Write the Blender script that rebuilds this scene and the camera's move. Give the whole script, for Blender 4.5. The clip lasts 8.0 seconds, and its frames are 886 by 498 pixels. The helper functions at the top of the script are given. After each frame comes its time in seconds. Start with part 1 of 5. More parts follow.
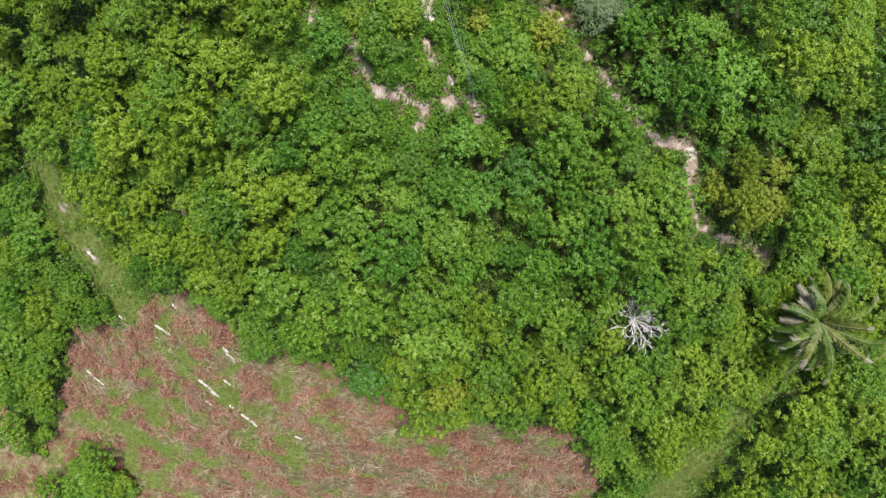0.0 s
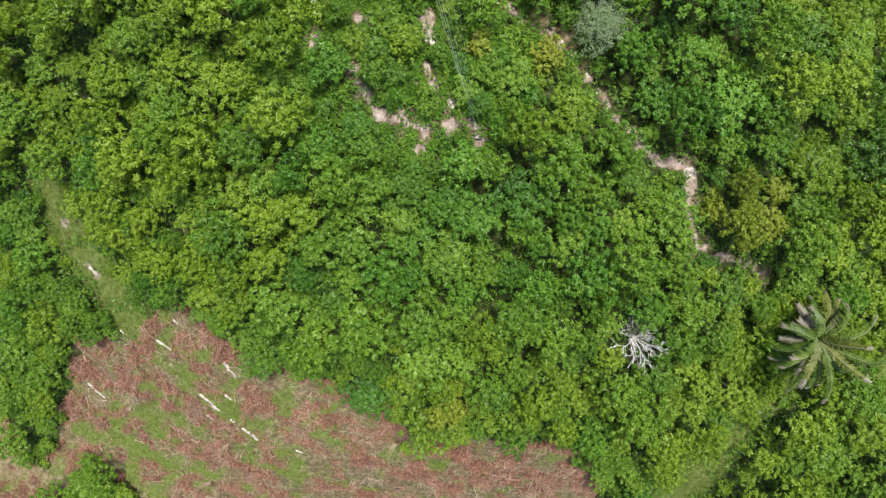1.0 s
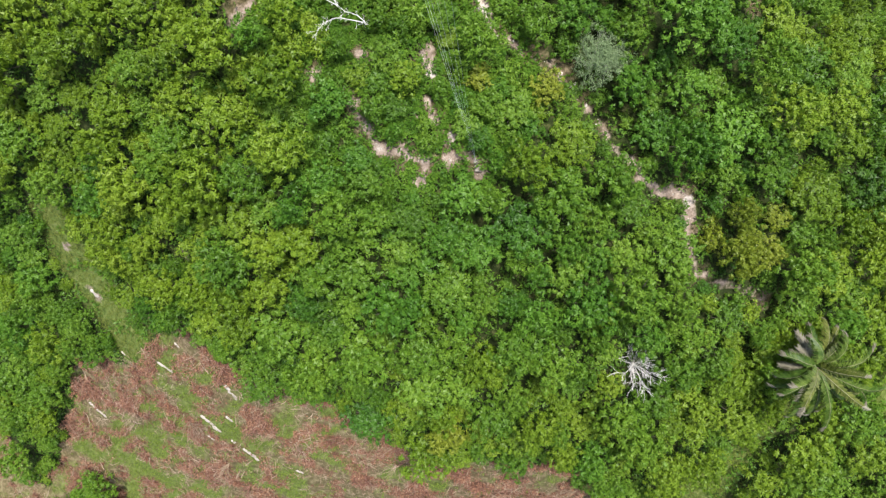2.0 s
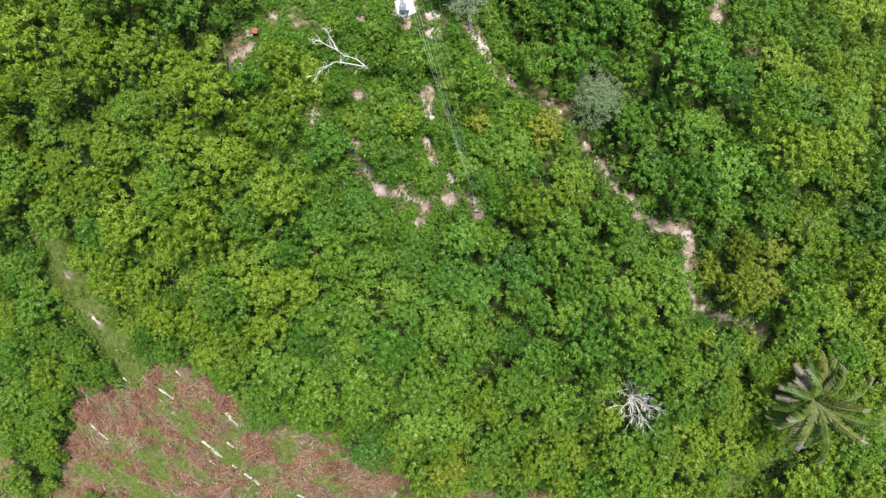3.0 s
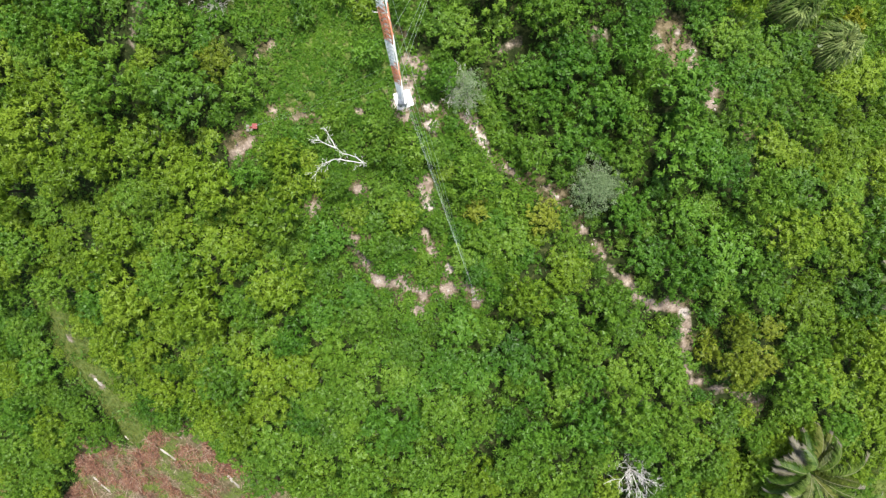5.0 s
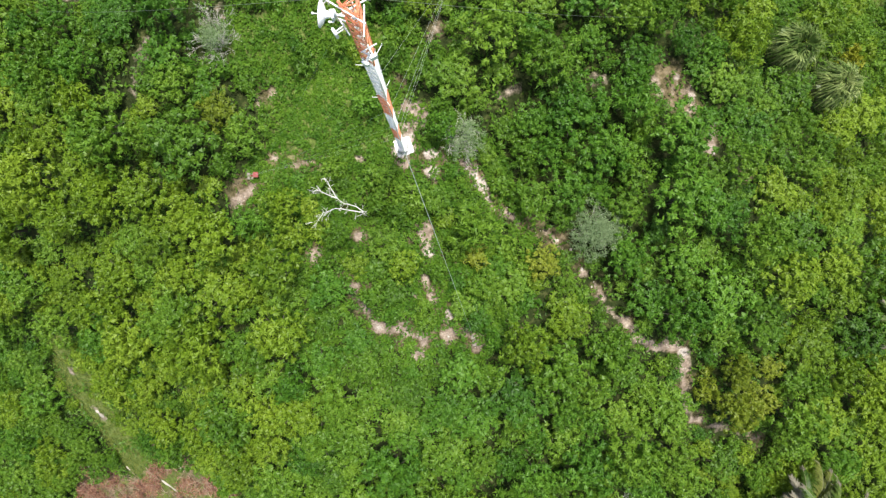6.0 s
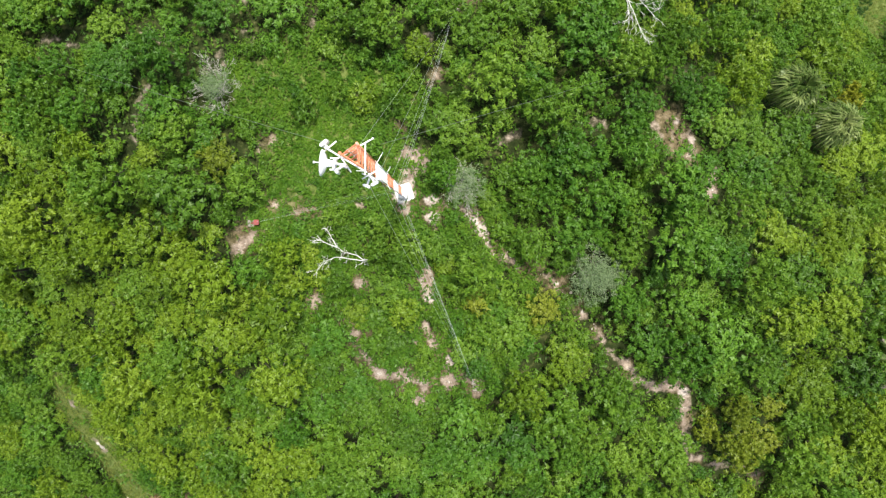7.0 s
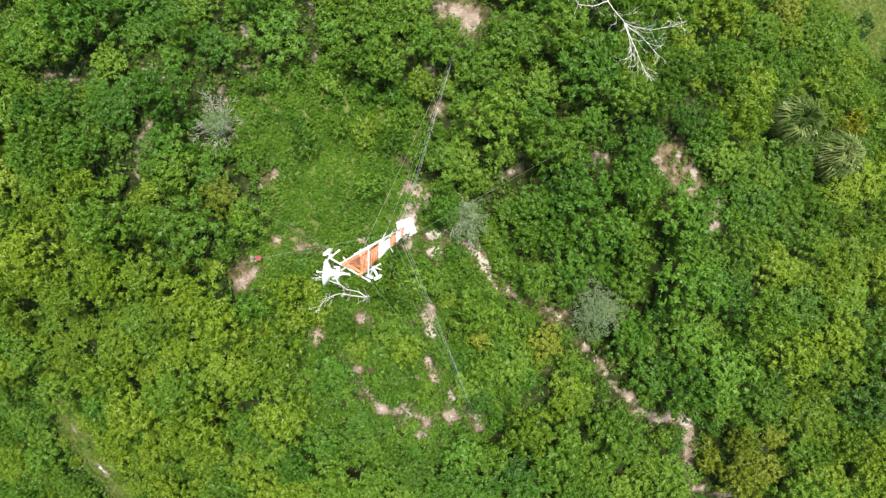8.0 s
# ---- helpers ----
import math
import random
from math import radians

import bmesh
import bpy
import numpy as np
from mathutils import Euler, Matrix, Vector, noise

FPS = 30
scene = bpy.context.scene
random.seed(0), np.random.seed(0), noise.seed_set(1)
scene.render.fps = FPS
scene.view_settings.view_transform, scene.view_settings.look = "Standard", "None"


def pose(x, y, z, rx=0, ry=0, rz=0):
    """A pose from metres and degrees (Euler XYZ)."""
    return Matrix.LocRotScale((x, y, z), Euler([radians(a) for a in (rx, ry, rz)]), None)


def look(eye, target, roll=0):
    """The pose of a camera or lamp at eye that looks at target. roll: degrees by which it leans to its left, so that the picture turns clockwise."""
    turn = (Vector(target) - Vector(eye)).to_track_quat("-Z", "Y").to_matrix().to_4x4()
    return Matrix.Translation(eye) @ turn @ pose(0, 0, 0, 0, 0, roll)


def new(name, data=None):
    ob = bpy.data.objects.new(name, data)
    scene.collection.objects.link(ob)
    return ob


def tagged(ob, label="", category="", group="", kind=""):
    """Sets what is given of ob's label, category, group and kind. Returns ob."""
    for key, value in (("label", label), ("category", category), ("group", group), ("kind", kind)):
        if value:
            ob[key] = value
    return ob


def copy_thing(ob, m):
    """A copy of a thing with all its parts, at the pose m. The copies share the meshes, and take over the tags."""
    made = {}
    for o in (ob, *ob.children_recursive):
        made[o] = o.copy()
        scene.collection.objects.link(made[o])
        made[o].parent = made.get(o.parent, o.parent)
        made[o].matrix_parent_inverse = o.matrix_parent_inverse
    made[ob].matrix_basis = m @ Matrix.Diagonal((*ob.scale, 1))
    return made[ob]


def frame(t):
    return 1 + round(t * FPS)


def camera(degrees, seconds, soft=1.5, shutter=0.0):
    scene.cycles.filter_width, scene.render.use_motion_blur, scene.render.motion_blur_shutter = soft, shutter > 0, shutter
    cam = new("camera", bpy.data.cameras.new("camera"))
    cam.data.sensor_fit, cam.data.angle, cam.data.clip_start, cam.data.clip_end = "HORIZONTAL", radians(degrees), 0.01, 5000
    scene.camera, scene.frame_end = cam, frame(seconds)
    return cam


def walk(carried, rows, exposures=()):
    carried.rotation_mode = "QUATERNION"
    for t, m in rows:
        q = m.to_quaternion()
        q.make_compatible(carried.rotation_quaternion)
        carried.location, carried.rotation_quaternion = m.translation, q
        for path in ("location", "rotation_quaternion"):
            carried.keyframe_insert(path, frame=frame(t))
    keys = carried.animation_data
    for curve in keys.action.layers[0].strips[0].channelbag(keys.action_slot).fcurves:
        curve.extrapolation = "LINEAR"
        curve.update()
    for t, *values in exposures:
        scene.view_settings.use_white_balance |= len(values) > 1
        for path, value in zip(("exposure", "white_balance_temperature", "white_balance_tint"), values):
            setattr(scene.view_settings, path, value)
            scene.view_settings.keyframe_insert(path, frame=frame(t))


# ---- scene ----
# ================= camera =================
cam = camera(68.0, 8.0, soft=1.35)
EXPOSURE = 0.88
ROWS = [
    (0.0, 0.191, 0.099, 41.141, -3.247, -1.741, 0.959),
    (0.5, 0.179, 0.692, 41.209, -3.206, -1.720, 0.972),
    (1.0, 0.167, 1.542, 41.243, -3.200, -1.701, 0.987),
    (1.5, 0.108, 2.546, 41.299, -3.187, -1.718, 0.965),
    (3.0, 0.160, 6.432, 41.449, -3.262, -1.623, 0.903),
    (3.5, 0.164, 7.929, 41.527, -3.310, -1.640, 0.843),
    (4.0, 0.194, 9.463, 41.543, -3.354, -1.618, 0.832),
    (4.5, 0.211, 11.028, 41.529, -3.373, -1.605, 0.809),
    (6.0, 0.225, 15.609, 41.544, -3.313, -1.503, 0.701),
    (6.5, 0.195, 17.221, 41.508, -3.253, -1.503, 0.690),
    (7.0, 0.177, 18.630, 41.445, -3.224, -1.494, 0.656),
    (7.5, 0.169, 20.051, 41.435, -3.168, -1.443, 0.639),
    (8.0, 0.121, 20.852, 41.331, -3.082, -1.347, 0.601),
]
walk(cam, [(t, pose(x, y, z, rx, ry, rz)) for t, x, y, z, rx, ry, rz in ROWS], exposures=[(0.0, EXPOSURE + 0.02, 6250, 14), (4.0, EXPOSURE, 6250, 11), (8.0, EXPOSURE - 0.05, 6550, 8.5)])

# ================= light =================
SUN_ELEV, SUN_AZ = 74.0, 71.0          # azimuth: degrees from +x towards +y, where the light comes from
world = bpy.data.worlds.new("sky")
scene.world = world
world.use_nodes = True
wn = world.node_tree
sky = wn.nodes.new("ShaderNodeTexSky")
sky.sky_type = 'NISHITA'
sky.sun_disc = False
sky.sun_elevation = radians(SUN_ELEV)
sky.sun_rotation = radians(90.0 - SUN_AZ)
sky.air_density, sky.dust_density = 1.0, 3.0
wn.nodes["Background"].inputs["Strength"].default_value = 0.105
wn.links.new(sky.outputs[0], wn.nodes["Background"].inputs["Color"])
sun = new("sun", bpy.data.lights.new("sun", 'SUN'))
sun.data.energy = 3.75
sun.data.angle = radians(9.0)
sun.data.color = (1.0, 0.955, 0.88)
e, a = radians(SUN_ELEV), radians(SUN_AZ)
sun.matrix_world = look((60 * math.cos(e) * math.cos(a), 60 * math.cos(e) * math.sin(a), 60 * math.sin(e)), (0, 0, 0))


# ================= materials =================
def nodes_of(name):
    m = bpy.data.materials.new(name)
    m.use_nodes = True
    nt = m.node_tree
    return m, nt, nt.nodes["Principled BSDF"], nt.nodes["Material Output"]


def ramp(nt, stops):
    r = nt.nodes.new("ShaderNodeValToRGB")
    el = r.color_ramp.elements
    while len(el) < len(stops):
        el.new(0.5)
    for k, (p, c) in enumerate(stops):
        el[k].position = p
        el[k].color = (*c, 1.0)
    return r


def noise_node(nt, vector, scale, detail=4.0, rough=0.55):
    n = nt.nodes.new("ShaderNodeTexNoise")
    n.inputs["Scale"].default_value = scale
    n.inputs["Detail"].default_value = detail
    n.inputs["Roughness"].default_value = rough
    nt.links.new(vector, n.inputs["Vector"])
    return n


def mixed(nt, fac, a, b, blend='MIX'):
    m = nt.nodes.new("ShaderNodeMix")
    m.data_type = 'RGBA'
    m.blend_type = blend
    for sock, v in ((m.inputs[0], fac), (m.inputs[6], a), (m.inputs[7], b)):
        if isinstance(v, bpy.types.NodeSocket):
            nt.links.new(v, sock)
        elif isinstance(v, (tuple, list)):
            sock.default_value = (*v, 1.0)
        else:
            sock.default_value = v
    return m.outputs[2]


def arith(nt, op, a, b=0.0, clamp=False):
    m = nt.nodes.new("ShaderNodeMath")
    m.operation = op
    m.use_clamp = clamp
    for sock, v in ((m.inputs[0], a), (m.inputs[1], b)):
        if isinstance(v, bpy.types.NodeSocket):
            nt.links.new(v, sock)
        else:
            sock.default_value = v
    return m.outputs[0]


def bump(nt, bsdf, height, strength, distance):
    b = nt.nodes.new("ShaderNodeBump")
    b.inputs["Strength"].default_value = strength
    b.inputs["Distance"].default_value = distance
    nt.links.new(height, b.inputs["Height"])
    nt.links.new(b.outputs[0], bsdf.inputs["Normal"])


def leaf_material(name, dark, mid, light, rough=0.5, through_light=0.3, patch=0.22):
    """Foliage: tone differs by plant, by patch of the hillside and by leaf."""
    m, nt, bsdf, out = nodes_of(name)
    geo = nt.nodes.new("ShaderNodeNewGeometry")
    info = nt.nodes.new("ShaderNodeObjectInfo")
    big = noise_node(nt, geo.outputs["Position"], patch, 3.0)
    small = noise_node(nt, geo.outputs["Position"], 1.9, 2.0)
    v = arith(nt, 'MULTIPLY', geo.outputs["Random Per Island"], 0.30)
    v = arith(nt, 'ADD', v, arith(nt, 'MULTIPLY', arith(nt, 'SUBTRACT', small.outputs["Fac"], 0.35), 0.6))
    v = arith(nt, 'ADD', v, arith(nt, 'MULTIPLY', info.outputs["Random"], 0.36))
    v = arith(nt, 'ADD', v, arith(nt, 'MULTIPLY', arith(nt, 'SUBTRACT', big.outputs["Fac"], 0.36), 0.95), clamp=True)
    r = ramp(nt, [(0.05, dark), (0.5, mid), (0.98, light)])
    nt.links.new(v, r.inputs["Fac"])
    nt.links.new(r.outputs["Color"], bsdf.inputs["Base Color"])
    bsdf.inputs["Roughness"].default_value = rough
    bsdf.inputs["Specular IOR Level"].default_value = 0.32
    tr = nt.nodes.new("ShaderNodeBsdfTranslucent")
    warm = mixed(nt, 1.0, r.outputs["Color"], (1.0, 1.05, 0.55), 'MULTIPLY')
    nt.links.new(warm, tr.inputs["Color"])
    mix = nt.nodes.new("ShaderNodeMixShader")
    mix.inputs[0].default_value = through_light
    nt.links.new(bsdf.outputs[0], mix.inputs[1])
    nt.links.new(tr.outputs[0], mix.inputs[2])
    nt.links.new(mix.outputs[0], out.inputs["Surface"])
    return m


def island_material(name, stops, rough=0.8, patch=0.5, patch_amount=0.5):
    """Dry twigs, stones and bark: tone differs by piece and by patch."""
    m, nt, bsdf, out = nodes_of(name)
    geo = nt.nodes.new("ShaderNodeNewGeometry")
    big = noise_node(nt, geo.outputs["Position"], patch, 4.0)
    fine = noise_node(nt, geo.outputs["Position"], 14.0, 5.0)
    v = arith(nt, 'MULTIPLY', geo.outputs["Random Per Island"], 1.0 - patch_amount)
    v = arith(nt, 'ADD', v, arith(nt, 'MULTIPLY', arith(nt, 'SUBTRACT', arith(nt, 'MULTIPLY', big.outputs["Fac"], 2.2), 0.6), patch_amount), clamp=True)
    r = ramp(nt, stops)
    nt.links.new(v, r.inputs["Fac"])
    worn = mixed(nt, arith(nt, 'MULTIPLY', fine.outputs["Fac"], 0.5), r.outputs["Color"], (0.55, 0.5, 0.45), 'MULTIPLY')
    nt.links.new(worn, bsdf.inputs["Base Color"])
    bsdf.inputs["Roughness"].default_value = rough
    bump(nt, bsdf, fine.outputs["Fac"], 0.4, 0.02)
    return m


def paint_material(name, colour, rough=0.45, worn_colour=(0.35, 0.2, 0.13), metallic=0.0, wear=0.62):
    m, nt, bsdf, out = nodes_of(name)
    geo = nt.nodes.new("ShaderNodeNewGeometry")
    n1 = noise_node(nt, geo.outputs["Position"], 6.0, 6.0, 0.65)
    n2 = noise_node(nt, geo.outputs["Position"], 1.3, 3.0)
    r = ramp(nt, [(wear, (0, 0, 0)), (min(0.99, wear + 0.08), (1, 1, 1))])
    nt.links.new(n1.outputs["Fac"], r.inputs["Fac"])
    faded = mixed(nt, arith(nt, 'MULTIPLY', n2.outputs["Fac"], 0.35), colour, tuple(min(1.0, c * 0.86 + 0.04) for c in colour))
    nt.links.new(mixed(nt, r.outputs["Color"], faded, worn_colour), bsdf.inputs["Base Color"])
    bsdf.inputs["Roughness"].default_value = rough
    bsdf.inputs["Metallic"].default_value = metallic
    return m


LEAF_DEEP = leaf_material("leaf_deep_green", (0.022, 0.074, 0.007), (0.064, 0.164, 0.012), (0.142, 0.280, 0.025))
LEAF_MID = leaf_material("leaf_mid_green", (0.031, 0.086, 0.007), (0.089, 0.188, 0.013), (0.180, 0.298, 0.028))
LEAF_LIME = leaf_material("leaf_yellow_green", (0.047, 0.102, 0.006), (0.134, 0.226, 0.012), (0.235, 0.332, 0.028))
LEAF_OLIVE = leaf_material("leaf_olive", (0.060, 0.100, 0.007), (0.152, 0.206, 0.014), (0.265, 0.305, 0.034))
LEAF_DARK = leaf_material("leaf_dark_green", (0.012, 0.036, 0.006), (0.036, 0.092, 0.011), (0.080, 0.165, 0.024))
LEAF_GOLD = leaf_material("leaf_golden", (0.11, 0.135, 0.008), (0.25, 0.275, 0.020), (0.38, 0.38, 0.05))
LEAF_GREY = leaf_material("leaf_grey_dry", (0.115, 0.185, 0.075), (0.200, 0.280, 0.130), (0.300, 0.370, 0.205), rough=0.7)
LEAF_HERB = leaf_material("leaf_herb", (0.018, 0.056, 0.005), (0.062, 0.150, 0.011), (0.136, 0.250, 0.021), patch=0.6)
GRASS = leaf_material("grass_blades", (0.075, 0.110, 0.018), (0.160, 0.205, 0.034), (0.265, 0.285, 0.080), rough=0.6, patch=0.8)
GRASS_FRESH = leaf_material("fresh_grass", (0.062, 0.108, 0.013), (0.135, 0.205, 0.024), (0.240, 0.300, 0.060), rough=0.6, patch=0.8)
STRAW = leaf_material("dry_straw", (0.090, 0.085, 0.030), (0.200, 0.170, 0.085), (0.340, 0.290, 0.180), rough=0.7, patch=0.8)
PALM_GREEN = leaf_material("palm_leaf", (0.012, 0.036, 0.004), (0.056, 0.112, 0.012), (0.195, 0.265, 0.055), rough=0.45)
PALM_BRIGHT = leaf_material("fan_palm_leaf", (0.014, 0.040, 0.007), (0.086, 0.145, 0.028), (0.330, 0.390, 0.140), rough=0.35)
PALM_OLIVE = leaf_material("palm_leaf_olive", (0.022, 0.040, 0.005), (0.084, 0.112, 0.014), (0.240, 0.255, 0.065), rough=0.55)
PALM_STALK = leaf_material("palm_stalk", (0.120, 0.120, 0.050), (0.240, 0.230, 0.120), (0.420, 0.390, 0.260), rough=0.5)
PALM_DRY = leaf_material("palm_leaf_dry", (0.100, 0.092, 0.060), (0.200, 0.182, 0.128), (0.390, 0.360, 0.275), rough=0.7)
DRY_LEAF = island_material("dry_red_leaf", [(0.0, (0.052, 0.018, 0.010)), (0.4, (0.170, 0.068, 0.034)), (0.75, (0.28, 0.150, 0.080)), (1.0, (0.44, 0.30, 0.19))], patch=0.42, patch_amount=0.5)
TWIG = island_material("dry_twig", [(0.0, (0.15, 0.105, 0.060)), (0.4, (0.26, 0.19, 0.120)), (0.75, (0.40, 0.31, 0.215)), (1.0, (0.60, 0.50, 0.40))], patch=0.35, patch_amount=0.45)
TWIG_RED = island_material("red_twig", [(0.0, (0.060, 0.024, 0.017)), (0.4, (0.175, 0.080, 0.052)), (0.75, (0.31, 0.185, 0.130)), (1.0, (0.52, 0.40, 0.31))], patch=0.38, patch_amount=0.5)
BLEACHED = island_material("bleached_wood", [(0.0, (0.66, 0.64, 0.60)), (0.5, (0.80, 0.78, 0.74)), (1.0, (0.90, 0.88, 0.85))], patch_amount=0.7)
PALE_TWIG = island_material("pale_twig", [(0.0, (0.48, 0.45, 0.41)), (0.5, (0.64, 0.60, 0.55)), (1.0, (0.76, 0.72, 0.68))])
BARK = island_material("bark", [(0.0, (0.05, 0.04, 0.03)), (0.5, (0.09, 0.075, 0.058)), (1.0, (0.15, 0.13, 0.10))], patch=3.0)
LIMESTONE = island_material("limestone", [(0.0, (0.26, 0.225, 0.18)), (0.5, (0.43, 0.385, 0.325)), (1.0, (0.62, 0.57, 0.50))], patch=2.0)
WHITE_PAINT = paint_material("white_paint", (0.92, 0.91, 0.89), 0.4, (0.62, 0.52, 0.46), wear=0.68)
ORANGE_PAINT = paint_material("orange_paint", (0.82, 0.29, 0.145), 0.5, (0.76, 0.46, 0.34), wear=0.52)
RED_PAINT = paint_material("red_paint", (0.24, 0.030, 0.024), 0.6, (0.18, 0.05, 0.035), wear=0.52)
DISH_WHITE = paint_material("antenna_white", (0.82, 0.83, 0.84), 0.35, (0.6, 0.6, 0.58), wear=0.8)
GALVANISED = paint_material("galvanised_steel", (0.50, 0.52, 0.53), 0.4, (0.35, 0.32, 0.3), 0.8)
WIRE = paint_material("wire_steel", (0.52, 0.57, 0.52), 0.5, (0.36, 0.38, 0.34), 0.0)
CONCRETE = paint_material("painted_concrete", (0.76, 0.75, 0.72), 0.8, (0.5, 0.46, 0.4), wear=0.56)
ROUGH_CONCRETE = paint_material("rough_concrete", (0.24, 0.215, 0.18), 0.9, (0.17, 0.14, 0.11), wear=0.5)


def ground_material():
    m, nt, bsdf, out = nodes_of("hillside_ground")
    geo = nt.nodes.new("ShaderNodeNewGeometry")
    pos = geo.outputs["Position"]

    def attr(n):
        at = nt.nodes.new("ShaderNodeAttribute")
        at.attribute_name = n
        return at.outputs["Fac"]

    n_big = noise_node(nt, pos, 0.35, 5.0)
    n_mid = noise_node(nt, pos, 1.7, 6.0, 0.65)
    n_fine = noise_node(nt, pos, 9.0, 6.0, 0.7)
    stones = nt.nodes.new("ShaderNodeTexVoronoi")
    stones.inputs["Scale"].default_value = 5.0
    nt.links.new(pos, stones.inputs["Vector"])
    # leaf litter with the dark green of shadowed foliage painted into its colour
    shaded_litter = ramp(nt, [(0.3, (0.013, 0.020, 0.005)), (0.52, (0.026, 0.038, 0.009)), (0.75, (0.060, 0.055, 0.022))])
    nt.links.new(n_mid.outputs["Fac"], shaded_litter.inputs["Fac"])
    soil = ramp(nt, [(0.25, (0.16, 0.125, 0.095)), (0.5, (0.29, 0.235, 0.190)), (0.72, (0.50, 0.43, 0.36))])
    nt.links.new(n_mid.outputs["Fac"], soil.inputs["Fac"])
    grit = ramp(nt, [(0.35, (0.62, 0.58, 0.54)), (0.7, (1.08, 1.05, 1.0))])
    nt.links.new(n_fine.outputs["Fac"], grit.inputs["Fac"])
    soil_c = mixed(nt, 0.8, soil.outputs["Color"], grit.outputs["Color"], 'MULTIPLY')
    turf = ramp(nt, [(0.3, (0.056, 0.088, 0.018)), (0.5, (0.112, 0.155, 0.032)), (0.72, (0.185, 0.212, 0.070))])
    nt.links.new(n_mid.outputs["Fac"], turf.inputs["Fac"])
    red = ramp(nt, [(0.28, (0.10, 0.045, 0.030)), (0.5, (0.18, 0.095, 0.062)), (0.7, (0.27, 0.18, 0.125))])
    nt.links.new(n_mid.outputs["Fac"], red.inputs["Fac"])
    tan = ramp(nt, [(0.28, (0.080, 0.078, 0.030)), (0.5, (0.155, 0.130, 0.066)), (0.7, (0.29, 0.23, 0.15))])
    nt.links.new(n_mid.outputs["Fac"], tan.inputs["Fac"])

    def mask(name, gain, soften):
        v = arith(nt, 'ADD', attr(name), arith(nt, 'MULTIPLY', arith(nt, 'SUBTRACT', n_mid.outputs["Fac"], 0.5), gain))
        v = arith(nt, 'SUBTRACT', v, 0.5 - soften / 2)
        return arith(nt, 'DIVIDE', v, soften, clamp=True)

    far = mixed(nt, mask("wild", 0.9, 0.3), shaded_litter.outputs["Color"], turf.outputs["Color"])
    dead = mixed(nt, mask("pale", 0.9, 0.5), red.outputs["Color"], tan.outputs["Color"])
    dead = mixed(nt, 0.75, dead, grit.outputs["Color"], 'MULTIPLY')
    c = mixed(nt, mask("brush", 0.8, 0.25), far, dead)
    c = mixed(nt, mask("grass", 1.8, 0.9), c, turf.outputs["Color"])
    straw = ramp(nt, [(0.28, (0.060, 0.060, 0.022)), (0.5, (0.165, 0.135, 0.075)), (0.72, (0.30, 0.245, 0.165))])
    nt.links.new(n_mid.outputs["Fac"], straw.inputs["Fac"])
    c = mixed(nt, mask("thin", 1.2, 0.7), c, mixed(nt, 0.8, straw.outputs["Color"], grit.outputs["Color"], 'MULTIPLY'))
    c = mixed(nt, mask("soil", 1.1, 0.35), c, soil_c)
    chalk = ramp(nt, [(0.3, (0.28, 0.240, 0.205)), (0.5, (0.46, 0.412, 0.368)), (0.7, (0.66, 0.61, 0.565))])
    nt.links.new(n_mid.outputs["Fac"], chalk.inputs["Fac"])
    c = mixed(nt, mask("chalk", 0.9, 0.3), c, mixed(nt, 0.6, chalk.outputs["Color"], grit.outputs["Color"], 'MULTIPLY'))
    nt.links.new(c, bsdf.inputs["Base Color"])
    bsdf.inputs["Roughness"].default_value = 0.95
    bsdf.inputs["Specular IOR Level"].default_value = 0.15
    h = arith(nt, 'ADD', n_fine.outputs["Fac"], arith(nt, 'MULTIPLY', n_mid.outputs["Fac"], 2.0))
    h = arith(nt, 'ADD', h, arith(nt, 'MULTIPLY', stones.outputs["Distance"], -0.6))
    bump(nt, bsdf, h, 0.8, 0.07)
    return m


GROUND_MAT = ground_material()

# ================= the lie of the land =================
HILL = [(0, 0, -2.94), (0, 1, 8.05), (0, 2, -10.18), (0, 3, -2.31), (0, 4, -1.13), (1, 0, 1.57), (1, 1, -5.44), (1, 2, -1.56), (1, 3, 1.16), (2, 0, -9.87), (2, 1, -0.19), (2, 2, 4.08), (3, 0, -0.08), (3, 1, -1.04), (4, 0, 0.97)]
KNOLLS = [(1, 19, -1.5, 6), (-3, 6, 1.5, 5.5), (10, 14, -1.8, 4.5), (-7, 27, -2.2, 5), (-24, 1, -2.2, 6), (-9, -15, -1.9, 5), (20, 5, -1.2, 4), (20.5, 20.5, 1.6, 5), (-18, 26, 1.7, 5), (15, 32, 1.8, 5), (34, 11, 1.7, 6), (5, -12, 1.4, 5), (-8, 2, 1.2, 4), (11, 22, -1.3, 4), (-4.3, 11, 1.2, 2.4), (3.7, 7.6, 0.9, 2.2), (-11.7, 16.4, 1.1, 2.4), (13.3, 11, -0.9, 2.2), (-3, 19, 0.35, 5)]


def soft_limit(s, limit, knee):
    a = np.abs(s)
    return np.sign(s) * np.where(a < knee, a, knee + (limit - knee) * np.tanh((a - knee) / (limit - knee)))


